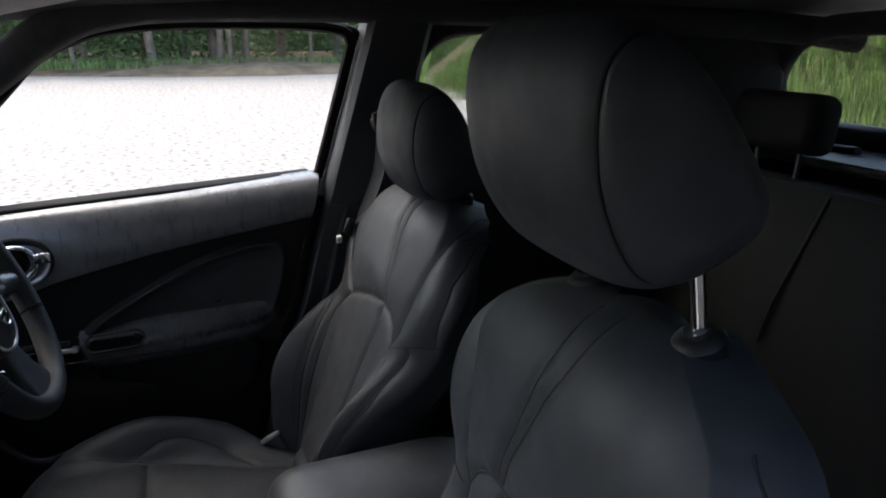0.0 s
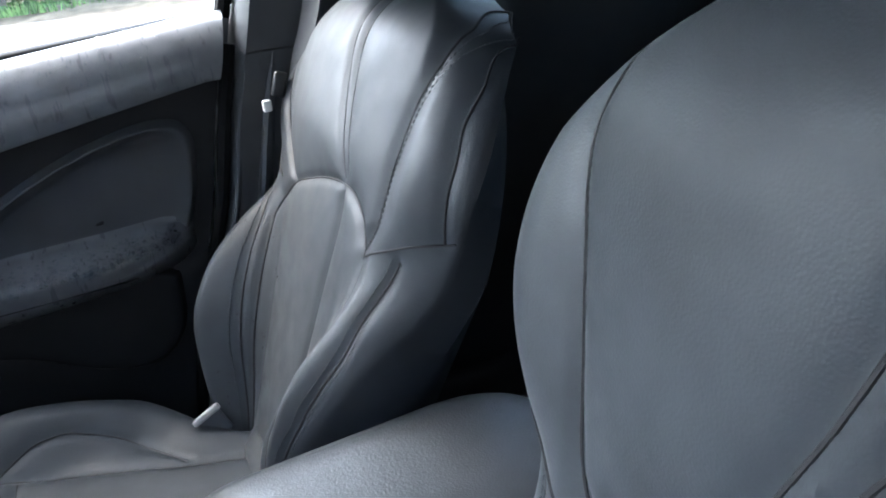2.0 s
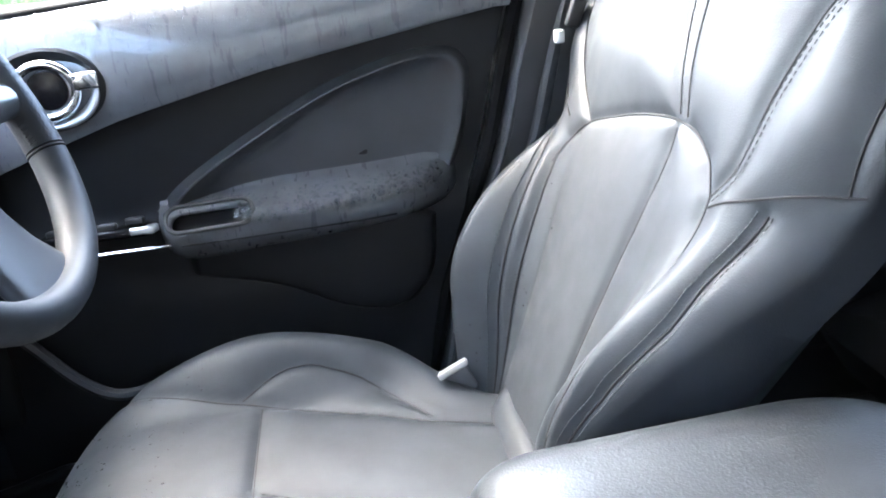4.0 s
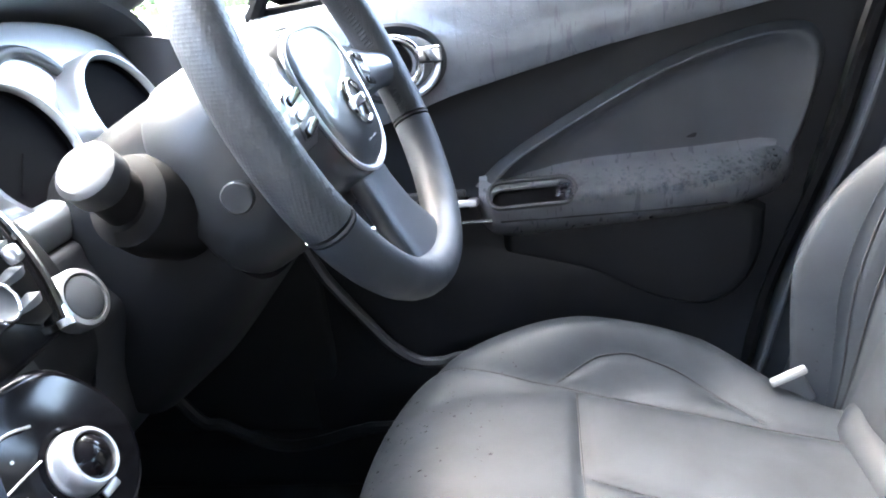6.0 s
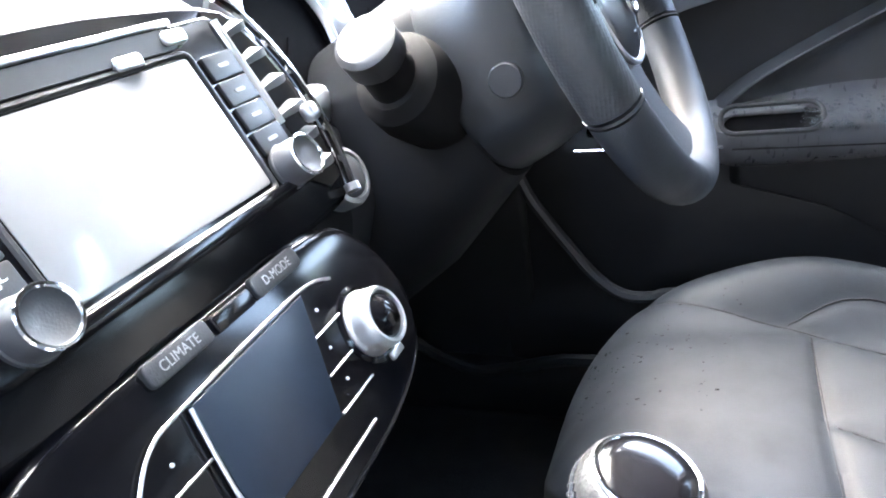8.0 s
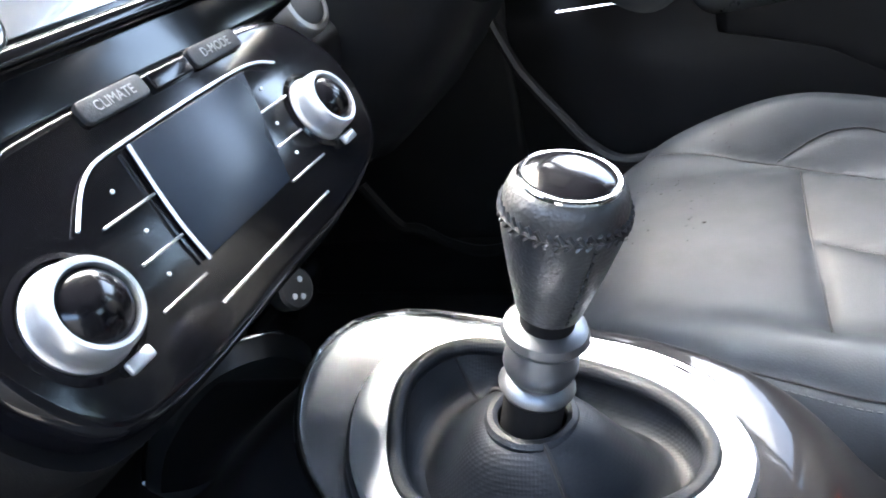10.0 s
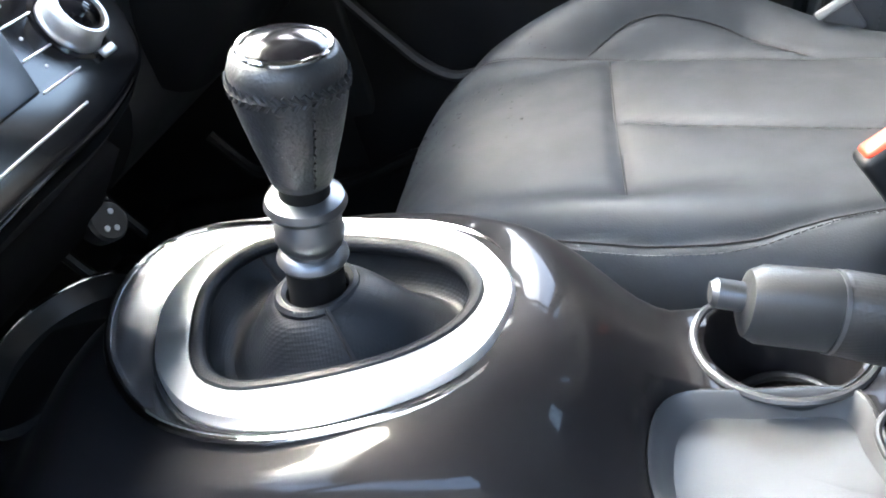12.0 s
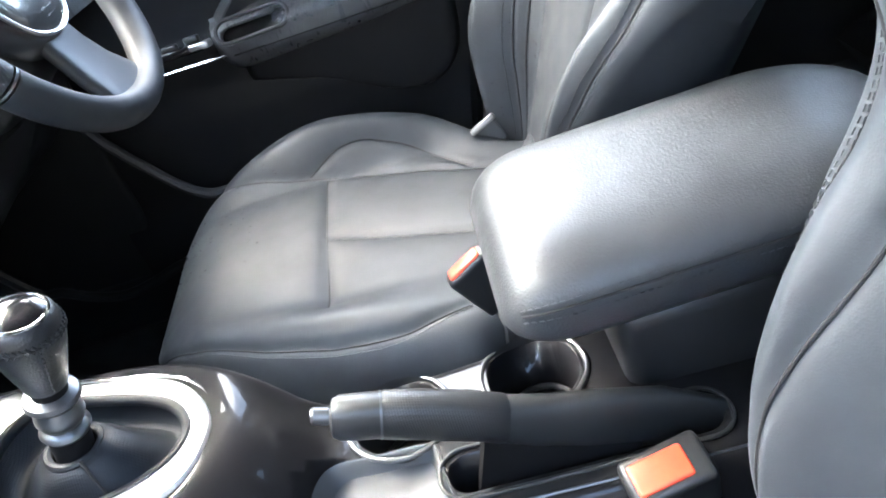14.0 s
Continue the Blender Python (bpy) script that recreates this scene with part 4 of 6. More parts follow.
# ---- dashboard ----
dash = thing("dashboard", "black soft plastic dashboard with silver and glossy trim", "dashboard", (-0.4, 0, 0.6))
FACE = [(-0.225, 0.965), (-0.212, 0.93), (-0.198, 0.87), (-0.185, 0.815), (-0.205, 0.77), (-0.255, 0.70), (-0.33, 0.645), (-0.50, 0.60), (-0.80, 0.60), (-0.84, 0.96), (-0.62, 0.995), (-0.40, 0.998), (-0.28, 0.99)]
NICHE = [(-0.250, 0.872), (-0.240, 0.855), (-0.232, 0.835), (-0.222, 0.815), (-0.235, 0.77), (-0.255, 0.70), (-0.33, 0.645), (-0.50, 0.60), (-0.80, 0.60), (-0.84, 0.96), (-0.62, 0.995), (-0.345, 0.985), (-0.315, 0.878)]


def prism(profile, y0, y1, steps=6):
    line = curve([(a, 0, b) for a, b in profile], 4, True)
    return sheet([[(p.x, y0 + (y1 - y0) * k / steps, p.z) for p in line] for k in range(steps + 1)])


part("passenger_side", prism(FACE, -0.70, -0.14), SOFT, dash)
part("middle", prism([(a - 0.018, b) for a, b in FACE], -0.139, 0.139), HARD, dash)
part("driver_side", prism([(a - 0.035, b - 0.75 * max(0.0, b - 0.885)) for a, b in FACE], 0.14, 0.215), LOWER, dash)
part("cluster_niche", prism(NICHE, 0.216, 0.515), SOFT, dash)
part("outer_side", prism(FACE, 0.516, 0.70), SOFT, dash)
# hood over the dials
rings = []
for k in range(33):
    a = math.pi * k / 32
    y, z = 0.365 - 0.165 * math.cos(a), 0.965 + 0.078 * math.sin(a) ** 0.8
    rings.append([(-0.29 - 0.015 * math.sin(a), y, z), (-0.287 - 0.015 * math.sin(a), y, z + 0.006), (-0.33, y, z + 0.012), (-0.48, y, 0.98 + 0.02 * math.sin(a)), (-0.48, y, 0.97), (-0.34, y, z - 0.012 * math.sin(a))])
part("hood", sheet(rings), MID, dash, "black hood over the dials")
cluster = thing("instrument_cluster", "two round silver-rimmed dials, switched off", "instrument cluster", (-0.28, 0.362, 0.89))
GN = Vector((0.93, 0, 0.37))
for cy, cz in ((0.281, 0.935), (0.426, 0.936)):
    m = frame_of(Vector((-0.277, cy, cz)), (0, 1, 0), GN)
    ring = part("bezel", lathe([(0.0505, -0.002), (0.0510, 0.002), (0.0530, 0.0040), (0.0560, 0.0035), (0.0585, 0.0), (0.0595, -0.008), (0.0605, -0.022), (0.063, -0.055)], m, 64, caps=False), SILVER, cluster, "slim silver dial bezel")
    part("barrel", lathe([(0.0517, 0.0), (0.0510, -0.003), (0.0505, -0.008)], m, 56, caps=False), DIAL, cluster, "black dial barrel")
    part("dial", lathe([(0.0512, -0.008), (0.050, -0.0065), (0.004, -0.006)], m, 48), DIAL, cluster, "dark dial face")
    part("needle", tube([m @ Vector((0, 0, -0.005)), m @ Vector((-0.026, -0.026, -0.005))], 0.0007, 6), DIAL, cluster)
m = frame_of((-0.306, 0.354, 0.955), (0, 1, 0), GN)
part("trip_rim", tube([m @ Vector((0.050 * math.cos(k * math.pi / 16), 0.050 * math.sin(k * math.pi / 16), 0.0)) for k in range(17)], 0.006, 10), GREY, cluster, "grey arch over the display")
part("trip_display", slab(rounded(0.098, 0.100, 0.045, 8), 0.012, m @ Matrix.Translation((0, 0, -0.014)), 0.003), DIAL, cluster, "dark trip display")
part("base", block((0.03, 0.29, 0.03), 0.01, Matrix.Translation((-0.262, 0.362, 0.884))), SILVER, cluster, "silver lower cluster trim")
plate_line = [(-0.15, -0.055), (0.15, -0.055), (0.158, 0.0), (0.14, 0.045), (0.09, 0.07), (0.0, 0.082), (-0.09, 0.07), (-0.14, 0.045), (-0.158, 0.0)]
part("back_plate", slab([(p.x, p.y) for p in curve([(a, b, 0) for a, b in plate_line], 5, True)], 0.012, frame_of((-0.316, 0.362, 0.945), (0, 1, 0), GN), 0.004), SILVER, cluster, "pale silver cluster surround")

# ---- centre stack ----
PM = frame_of((-0.177, 0.0, 0.892), (0, 1, 0), (0.897, 0, 0.441))


def on_panel(a, v, d=0.0):
    return PM @ Vector((a, v, d))


def lettering(name, text, size, a, v, d, mat, parent, label="", wide=1.0):
    c = bpy.data.curves.new(name, "FONT")
    c.body, c.size, c.align_x, c.align_y, c.extrude = text, size, "CENTER", "CENTER", 0.0002
    ob = new(name, c)
    bpy.context.view_layer.update()
    me = bpy.data.meshes.new_from_object(ob.evaluated_get(bpy.context.evaluated_depsgraph_get()))
    bpy.data.objects.remove(ob)
    bpy.data.curves.remove(c)
    me.transform(PM @ Matrix.Translation((a, v, d)) @ Matrix.Diagonal((wide, 1, 1, 1)))
    me.materials.append(mat)
    out = new(name, me)
    out.parent = parent
    if parent.type == "EMPTY":
        out.matrix_parent_inverse = Matrix.Translation(parent.location).inverted()
    return tagged(out, label)


stack = thing("media_unit", "glossy black media unit with a touch screen coloured like reflected sky", "media unit", (-0.2, 0, 0.85))
edge = [(-0.118, 0.088), (-0.05, 0.098), (0.0, 0.1), (0.05, 0.098), (0.118, 0.088), (0.136, 0.055), (0.139, 0.02), (0.128, -0.022), (0.10, -0.03), (0.0, -0.030), (-0.10, -0.030), (-0.128, -0.022), (-0.139, 0.02), (-0.136, 0.055)]
loop = [(p.x, p.y) for p in curve([(a, b, 0) for a, b in edge], 4, True)]
part("fascia", slab(loop, 0.05, PM @ Matrix.Translation((0, 0, -0.052)), 0.004), GLOSS, stack, "piano-black fascia")
part("bezel", slab(rounded(0.200, 0.094, 0.008, 5, 0.002, 0.037), 0.006, PM @ Matrix.Translation((0, 0, -0.002)), 0.002), GLOSS, stack, "glossy unit bezel")
part("frame", tube([on_panel(a, v, 0.0035) for a, v in rounded(0.129, 0.073, 0.004, 4, 0.0025, 0.033)], 0.0018, 8, True), HARD, stack, "dark screen frame")
part("screen", slab(rounded(0.124, 0.067, 0.002, 3, 0.0025, 0.0335), 0.003, PM @ Matrix.Translation((0, 0, 0.0015)), 0.0005), SCREEN, stack, "glossy touch screen with the sky's reflection put in its pale colour")
part("screen_sill", slab(rounded(0.150, 0.006, 0.002, 3, 0.0025, -0.006), 0.005, PM @ Matrix.Translation((0, 0, 0.002)), 0.0015), GLOSS, stack)
part("disc_slot", slab(rounded(0.130, 0.010, 0.004, 4, 0.0, 0.077), 0.001, PM @ Matrix.Translation((0, 0, 0.0042))), HARD, stack, "dark disc slot")
part("slot_strip", slab(rounded(0.136, 0.003, 0.001, 3, 0.0, 0.0845), 0.003, PM @ Matrix.Translation((0, 0, 0.003)), 0.0008), SILVER, stack, "bright strip")
part("eject_key", slab(rounded(0.016, 0.007, 0.003, 4, 0.064, 0.077), 0.003, PM @ Matrix.Translation((0, 0, 0.004)), 0.001), SILVER, stack)
part("slot_tab", slab(rounded(0.016, 0.006, 0.002, 4, 0.030, 0.072), 0.003, PM @ Matrix.Translation((0, 0, 0.004)), 0.001), SILVER, stack)
for s, a in ((1, 0.0835), (-1, -0.0785)):
    for i in range(4):
        v = 0.0585 - 0.0135 * i
        key = part("key", slab(rounded(0.023, 0.0127, 0.001, 3, a, v), 0.0018, PM @ Matrix.Translation((0, 0, 0.0038)), 0.0005), HARD, stack, "black function key")
        part("mark", slab(rounded(0.008, 0.002, 0.0008, 3, a, v), 0.0004, PM @ Matrix.Translation((0, 0, 0.0055))), PRINT, key)
    km = PM @ Matrix.Translation((a - 0.002 * s, 0.0025, 0.0))
    k = part("rotary_knob", lathe([(0.0118, 0.0), (0.0118, 0.006), (0.0111, 0.0065), (0.0107, 0.017), (0.0098, 0.019), (0.0092, 0.0185), (0.002, 0.0182)], km, 36), MID, stack, "grey rotary knob")
    part("knob_ring", tube([km @ Vector((0.0102 * math.cos(j * math.pi / 18), 0.0102 * math.sin(j * math.pi / 18), 0.0188)) for j in range(36)], 0.0010, 6, True), CHROME, k, "chrome ring")
lettering("knob_text", "VOL", 0.0065, -0.0785, 0.0205, 0.0072, INK, stack, "small white lettering")
for s in (1, -1):
    vent = thing("air_vent", "black air vent with curved slats beside the screen", "air vent", tuple(on_panel(s * 0.116, 0.03, -0.02)), "centre air vents")
    hole = [(s * a, v) for a, v in ((0.100, 0.088), (0.115, 0.085), (0.128, 0.062), (0.132, 0.035), (0.130, 0.010), (0.124, -0.016), (0.112, -0.018), (0.101, -0.010))]
    part("well", slab(hole if s > 0 else hole[::-1], 0.0008, PM @ Matrix.Translation((0, 0, -0.0018))), RUBBER, vent)
    for i in range(6):
        v = 0.074 - 0.0158 * i
        w = table([(-0.02, 0.017), (0.03, 0.027), (0.09, 0.017)], v)
        rows = []
        for q in range(11):
            u = q / 10
            h, d = 0.0046 * math.sin(math.pi * (0.08 + 0.84 * u)) ** 0.7, 0.0055 * math.sin(math.pi * u)
            c = v - 0.0015 + 0.003 * u
            rows.append([on_panel(s * (0.1015 + w * u), c + h, d - 0.002), on_panel(s * (0.1015 + w * u), c + h * 0.2, d + 0.0035), on_panel(s * (0.1015 + w * u), c - h * 0.7, d + 0.0025), on_panel(s * (0.1015 + w * u), c - h * 0.5, d - 0.002)])
        part("slat", sheet(rows), GREY, vent, "grey leaf-shaped slat")
    part("edge_strip", tube([on_panel(s * 0.0985, 0.080, 0.004), on_panel(s * 0.0985, 0.045, 0.0045), on_panel(s * 0.0985, 0.022, 0.004)], 0.0022, 8), SILVER, vent, "bright edge strip")
    part("tab", block((0.009, 0.010, 0.008), 0.003, PM @ Matrix.Translation((s * 0.117, 0.02, 0.010))), SILVER, vent, "bright slat tab")
    line = curve([on_panel(s * a, v, 0.003) for a, v in ((0.112, 0.092), (0.124, 0.078), (0.133, 0.052), (0.135, 0.025), (0.131, -0.002), (0.122, -0.024))], 6)
    part("arc_trim", tube(line, 0.0026, 8), CHROME, vent, "slim bright arc")
    part("arc_tip", tube([on_panel(s * 0.1225, -0.023, 0.003), on_panel(s * 0.1212, -0.027, 0.003)], 0.0045, 10), SILVER, vent)
climate = thing("climate_panel", "glossy black climate control with dark display and two silver knobs", "climate control", (-0.14, -0.01, 0.8))
edge = [(-0.135, -0.052), (-0.10, -0.030), (0.0, -0.0265), (0.08, -0.030), (0.108, -0.052), (0.115, -0.085), (0.095, -0.115), (0.045, -0.128), (-0.02, -0.130), (-0.085, -0.132), (-0.125, -0.125), (-0.142, -0.09)]
loop = [(p.x, p.y) for p in curve([(a, b, 0) for a, b in edge], 5, True)]
part("fascia", slab(loop, 0.04, PM @ Matrix.Translation((0, 0, -0.0385)), 0.006), GLOSS, climate, "piano-black fascia")
for a, text in ((-0.035, "CLIMATE"), (0.0325, "D-MODE")):
    key = part("mode_key", slab(rounded(0.036, 0.0098, 0.003, 5, a, -0.033), 0.003, PM @ Matrix.Translation((0, 0, 0.001)), 0.0008), SOFT, climate, "dark mode key")
    lettering("key_text", text, 0.0060, a, -0.033, 0.0041, PRINT, key, "white lettering", 0.92)
part("key_bridge", slab(rounded(0.026, 0.0075, 0.001, 3, -0.001, -0.034), 0.003, PM @ Matrix.Translation((0, 0, 0.001)), 0.0008), GLOSS, climate)
display = [(-0.046, -0.050), (0.036, -0.048), (0.030, -0.062), (0.021, -0.082), (0.013, -0.100), (-0.052, -0.101), (-0.0515, -0.085), (-0.049, -0.068)]
part("display", slab(display[::-1], 0.003, PM @ Matrix.Translation((0, 0, 0.002)), 0.0008), LCD, climate, "dark blue-grey display")
part("display_edge", tube(curve([on_panel(a, v, 0.0052) for a, v in ((-0.047, -0.0505), (-0.0505, -0.068), (-0.053, -0.085), (-0.0535, -0.1015))], 5), 0.0009, 6), SILVER, climate, "bright display edge")
part("display_top", tube(curve([on_panel(a, v, 0.004) for a, v in ((-0.088, -0.066), (-0.070, -0.052), (-0.046, -0.0485), (0.036, -0.0465), (0.060, -0.052))], 6), 0.0008, 6), SILVER, climate, "bright outline")
for a0, a1, v in ((-0.078, -0.050, -0.070), (-0.076, -0.053, -0.088), (-0.083, -0.057, -0.105), (0.029, 0.055, -0.068), (0.024, 0.046, -0.085), (0.017, 0.048, -0.101)):
    part("divider", tube([on_panel(a0, v, 0.002), on_panel(a1, v, 0.002)], 0.0006, 6), SILVER, climate, "thin silver divider")
    part("mark", lathe([(0.0009, 0.0), (0.0008, 0.0006), (0.0003, 0.0007)], PM @ Matrix.Translation(((a0 + a1) / 2, v + 0.009, 0.0015)), 12), INK, climate)
part("lower_line", tube(curve([on_panel(a, v, 0.002) for a, v in ((-0.060, -0.1175), (-0.02, -0.1165), (0.032, -0.1155))], 6), 0.0007, 6), SILVER, climate, "silver line")
for a, r, kv in ((0.067, 0.0160, -0.082), (-0.108, 0.0178, -0.088)):
    km = PM @ Matrix.Translation((a, kv, 0.0))
    k = part("rotary_knob", lathe([(r * 1.08, 0.0), (r * 1.07, 0.003), (r * 1.02, 0.004), (r, 0.006), (r * 0.985, 0.010), (r * 0.95, 0.0135), (r * 0.87, 0.0155), (r * 0.78, 0.0154), (r * 0.745, 0.0142), (r * 0.73, 0.011)], km, 48), SILVER, climate, "silver climate knob")
    part("knob_cap", lathe([(r * 0.74, 0.009), (r * 0.73, 0.0135), (r * 0.55, 0.0165), (r * 0.3, 0.0182), (r * 0.08, 0.0188)], km, 36), GLOSS, k, "glossy black centre")
    part("knob_well", lathe([(r * 1.30, 0.0), (r * 1.29, 0.002), (r * 1.16, 0.003), (r * 1.14, 0.001)], km, 40), GLOSS, climate)
    part("knob_light", block((0.012, 0.005, 0.003), 0.0012, km @ Matrix.Translation((0.004, -r * 1.28, 0.004))), SILVER, climate)
part("under_trim", sheet([[on_panel(a * s, v * s + dv, d) for a, v in loop] for s, dv, d in ((1.0, 0.0, -0.02), (1.045, 0.002, -0.016), (1.06, 0.003, -0.022), (1.03, -0.002, -0.07))], caps=False), RUBBER, climate, "soft black lower surround")
btn = thing("start_button", "round grey engine start button with silver ring", "button", (-0.209, 0.213, 0.848))
m = frame_of((-0.2115, 0.2, 0.850), (0, 1, 0), (0.93, -0.1, 0.36))
part("ring", lathe([(0.021, -0.01), (0.021, 0.002), (0.0195, 0.005), (0.0165, 0.006), (0.0155, 0.003)], m, 36), SILVER, btn, "silver ring")
part("cap", lathe([(0.0155, 0.0), (0.015, 0.005), (0.0135, 0.006), (0.002, 0.0055)], m, 32), GREY, btn, "grey button")
# lower stack: throat between dash and console, with a socket and an open bin
rings = []
for z, x0, x1, w in ((0.748, -0.24, -0.185, 0.10), (0.73, -0.26, -0.19, 0.115), (0.68, -0.30, -0.240, 0.115), (0.640, -0.37, -0.342, 0.12), (0.59, -0.40, -0.36, 0.12)):
    rings.append([(x1, -w + 0.02, z), (x1, w + 0.0, z), (x1 - 0.03, w + 0.025, z), (x0 - 0.2, w + 0.03, z), (x0 - 0.2, -w, z), (x1 - 0.03, -w, z)])
part("throat", sheet(rings), RUBBER, dash)
sock = thing("power_socket", "small black power socket with white symbols", "power socket", (-0.228, 0.118, 0.68))
m = frame_of((-0.229, 0.112, 0.682), (0, 1, 0), (0.95, -0.2, 0.25))
part("cap", lathe([(0.015, -0.01), (0.015, 0.003), (0.013, 0.005), (0.002, 0.0052)], m, 28), HARD, sock)
for a, b in ((0.005, 0.004), (-0.006, -0.003), (0.0, -0.007)):
    part("symbol", lathe([(0.0022, 0.0052), (0.002, 0.0058), (0.0005, 0.0059)], m @ Matrix.Translation((a, b, 0)), 12), INK, sock)
bin_line = [(p.x, p.y) for p in curve([(-0.288, -0.014, 0), (-0.315, 0.022, 0), (-0.334, 0.066, 0), (-0.331, 0.108, 0), (-0.306, 0.136, 0), (-0.276, 0.142, 0), (-0.24, 0.12, 0), (-0.225, 0.06, 0), (-0.24, 0.0, 0), (-0.266, -0.018, 0)], 6, True)]
bin_mid = (-0.28, 0.06)
part("bin", sheet([[(bin_mid[0] + (a - bin_mid[0]) * k, bin_mid[1] + (b - bin_mid[1]) * k, z) for a, b in bin_line] for k, z in ((1.0, 0.6205), (0.985, 0.619), (0.95, 0.612), (0.90, 0.604), (0.6, 0.602), (0.02, 0.602))], caps=False), HARD, console, "shallow black tray before the gear lever")
part("bin_edge", tube([(a, b, 0.6215) for a, b in bin_line[:31]], 0.0016, 8), CHROME, console, "thin chrome tray edge")

# ---- driver's door ----
door = thing("car_door", "closed driver's door with rain-wet black trim", "car door", (0.15, 0.74, 0.42))


def trim_line(x):
    """The lower edge of the upper door trim."""
    return table([(-0.30, 0.78), (-0.10, 0.842), (0.0, 0.872), (0.18, 0.911), (0.36, 0.94), (0.47, 0.957)], x)


def rear_edge(z):
    """How far back the door reaches: its rear edge slants."""
    return soft([(0.36, 0.285), (0.465, 0.323), (0.59, 0.351), (0.63, 0.366), (0.785, 0.424), (0.89, 0.449), (1.05, 0.494), (1.15, 0.522), (1.40, 0.592)], z, 0.03)


rings = []
for i in range(41):
    x = -0.27 + 0.758 * i / 40
    lo = trim_line(x)
    top = table([(-0.27, 0.985), (0.0, 1.005), (0.2, 1.018), (0.47, 1.043)], x)
    row = []
    for q, y in ((0.0, 0.735), (0.0, 0.702), (0.06, 0.697), (0.25, 0.692), (0.5, 0.695), (0.75, 0.706), (0.9, 0.718), (0.97, 0.728), (1.0, 0.74), (1.0, 0.775)):
        z = lo + (top - lo) * q
        row.append((-0.27 + (rear_edge(z) + 0.27) * i / 40, y, z))
    rings.append(row)
trim_skin = rings
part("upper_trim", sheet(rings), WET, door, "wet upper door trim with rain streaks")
rings = []
for i in range(61):
    x = -0.27 + 0.758 * i / 60
    row = []
    for j in range(41):
        z = 0.385 + (trim_line(x) + 0.01 - 0.385) * j / 40
        y = 0.728
        y -= 0.022 * ramp(0.75, 0.70, z)
        d = max(abs(x - 0.16) / 0.24, abs(z - 0.585) / 0.075)
        y -= 0.012 * (1 - ramp(0.5, 1.2, d))
        y -= 0.012 * ramp(0.52, 0.46, z)
        row.append((-0.27 + (rear_edge(z) + 0.27) * i / 60, y, z))
    row += [(row[-1][0], 0.76, row[-1][2]), (row[0][0], 0.76, 0.385)]
    rings.append(row)
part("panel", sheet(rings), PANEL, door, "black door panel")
# arched rim round the pocket above the armrest
line = curve([(0.008, 0, 0.748), (0.05, 0, 0.785), (0.143, 0, 0.837), (0.235, 0, 0.880), (0.326, 0, 0.906), (0.378, 0, 0.909), (0.402, 0, 0.897), (0.409, 0, 0.868), (0.396, 0, 0.80), (0.368, 0, 0.73)], 6)
inner = [(p.x, p.z) for p in line] + [(0.3, 0.715), (0.2, 0.715), (0.1, 0.72), (0.03, 0.735)]
core = (0.27, 0.79)
rings = []
for k, out in ((1.05, -0.004), (1.02, 0.005), (0.998, 0.0135), (0.978, 0.018), (0.958, 0.0185), (0.93, 0.015), (0.88, 0.008), (0.80, 0.002), (0.65, -0.001), (0.4, -0.002), (0.03, -0.002)):
    rings.append([(core[0] + (a - core[0]) * k, 0.722 - out * (0.55 + 0.45 * ramp(0.42, 0.30, a)), core[1] + (c - core[1]) * k) for a, c in inner])
part("arch_pad", sheet(rings, caps=False), POCKET, door, "dark moulded pocket with an arched rim")
rings = []
for k in range(36):
    t = k / 35
    x = 0.002 + 0.385 * t
    out = table([(0.0, 0.034), (0.03, 0.052), (0.07, 0.064), (0.2, 0.071), (0.6, 0.073), (0.8, 0.066), (0.9, 0.050), (0.96, 0.030), (1.0, 0.010)], t)
    top = table([(0, 0.750), (0.3, 0.755), (0.7, 0.759), (0.95, 0.764), (1.0, 0.766)], t)
    h = table([(0, 0.045), (0.04, 0.056), (0.1, 0.06), (0.5, 0.056), (0.8, 0.050), (0.95, 0.04), (1.0, 0.03)], t)
    rise = ramp(0.12, 0.42, t)
    rings.append(curve([(x, 0.7225, top + 0.010 + 0.008 * rise), (x, 0.719, top + 0.008 + 0.004 * rise), (x, 0.728 - out * 0.28, top + 0.005 + 0.002 * rise), (x, 0.728 - out * 0.55, top + 0.002), (x, 0.728 - out * 0.85, top - 0.004), (x, 0.728 - out * 0.98, top - 0.010), (x, 0.728 - out, top - 0.019), (x, 0.728 - out * 0.93, top - h * 0.66), (x, 0.728 - out * 0.74, top - h * 0.95), (x, 0.728 - out * 0.4, top - h - 0.010), (x, 0.728, top - h - 0.016)], 4))
arm_skin = rings
armrest = part("armrest", sheet(rings), WET_ARM, door, "wet black armrest with sheen put in its paler base colour")
pm = frame_of((0.070, 0.668, 0.7495), (1, 0, 0.04), (0, -0.72, 0.69))
cut(armrest, slab(rounded(0.100, 0.030, 0.0135, 6), 0.06, pm @ Matrix.Translation((0, 0, -0.02))))
part("pull_cup", slab(rounded(0.108, 0.036, 0.0160, 6), 0.003, pm @ Matrix.Translation((0, 0, -0.021))), RUBBER, armrest, "dark pull cup")
part("pull_rim", tube([pm @ Vector((a, b, 0.0015)) for a, b in rounded(0.106, 0.036, 0.0165, 6)], 0.003, 8, True), SOFT, armrest)
part("armrest_seam", tube([(x, 0.6615 if x < 0.24 else 0.6615 + 0.35 * (x - 0.24) ** 1.5, 0.7165 + 0.012 * x) for x in np.linspace(0.03, 0.30, 12)], 0.0012, 5), SEAM, armrest)
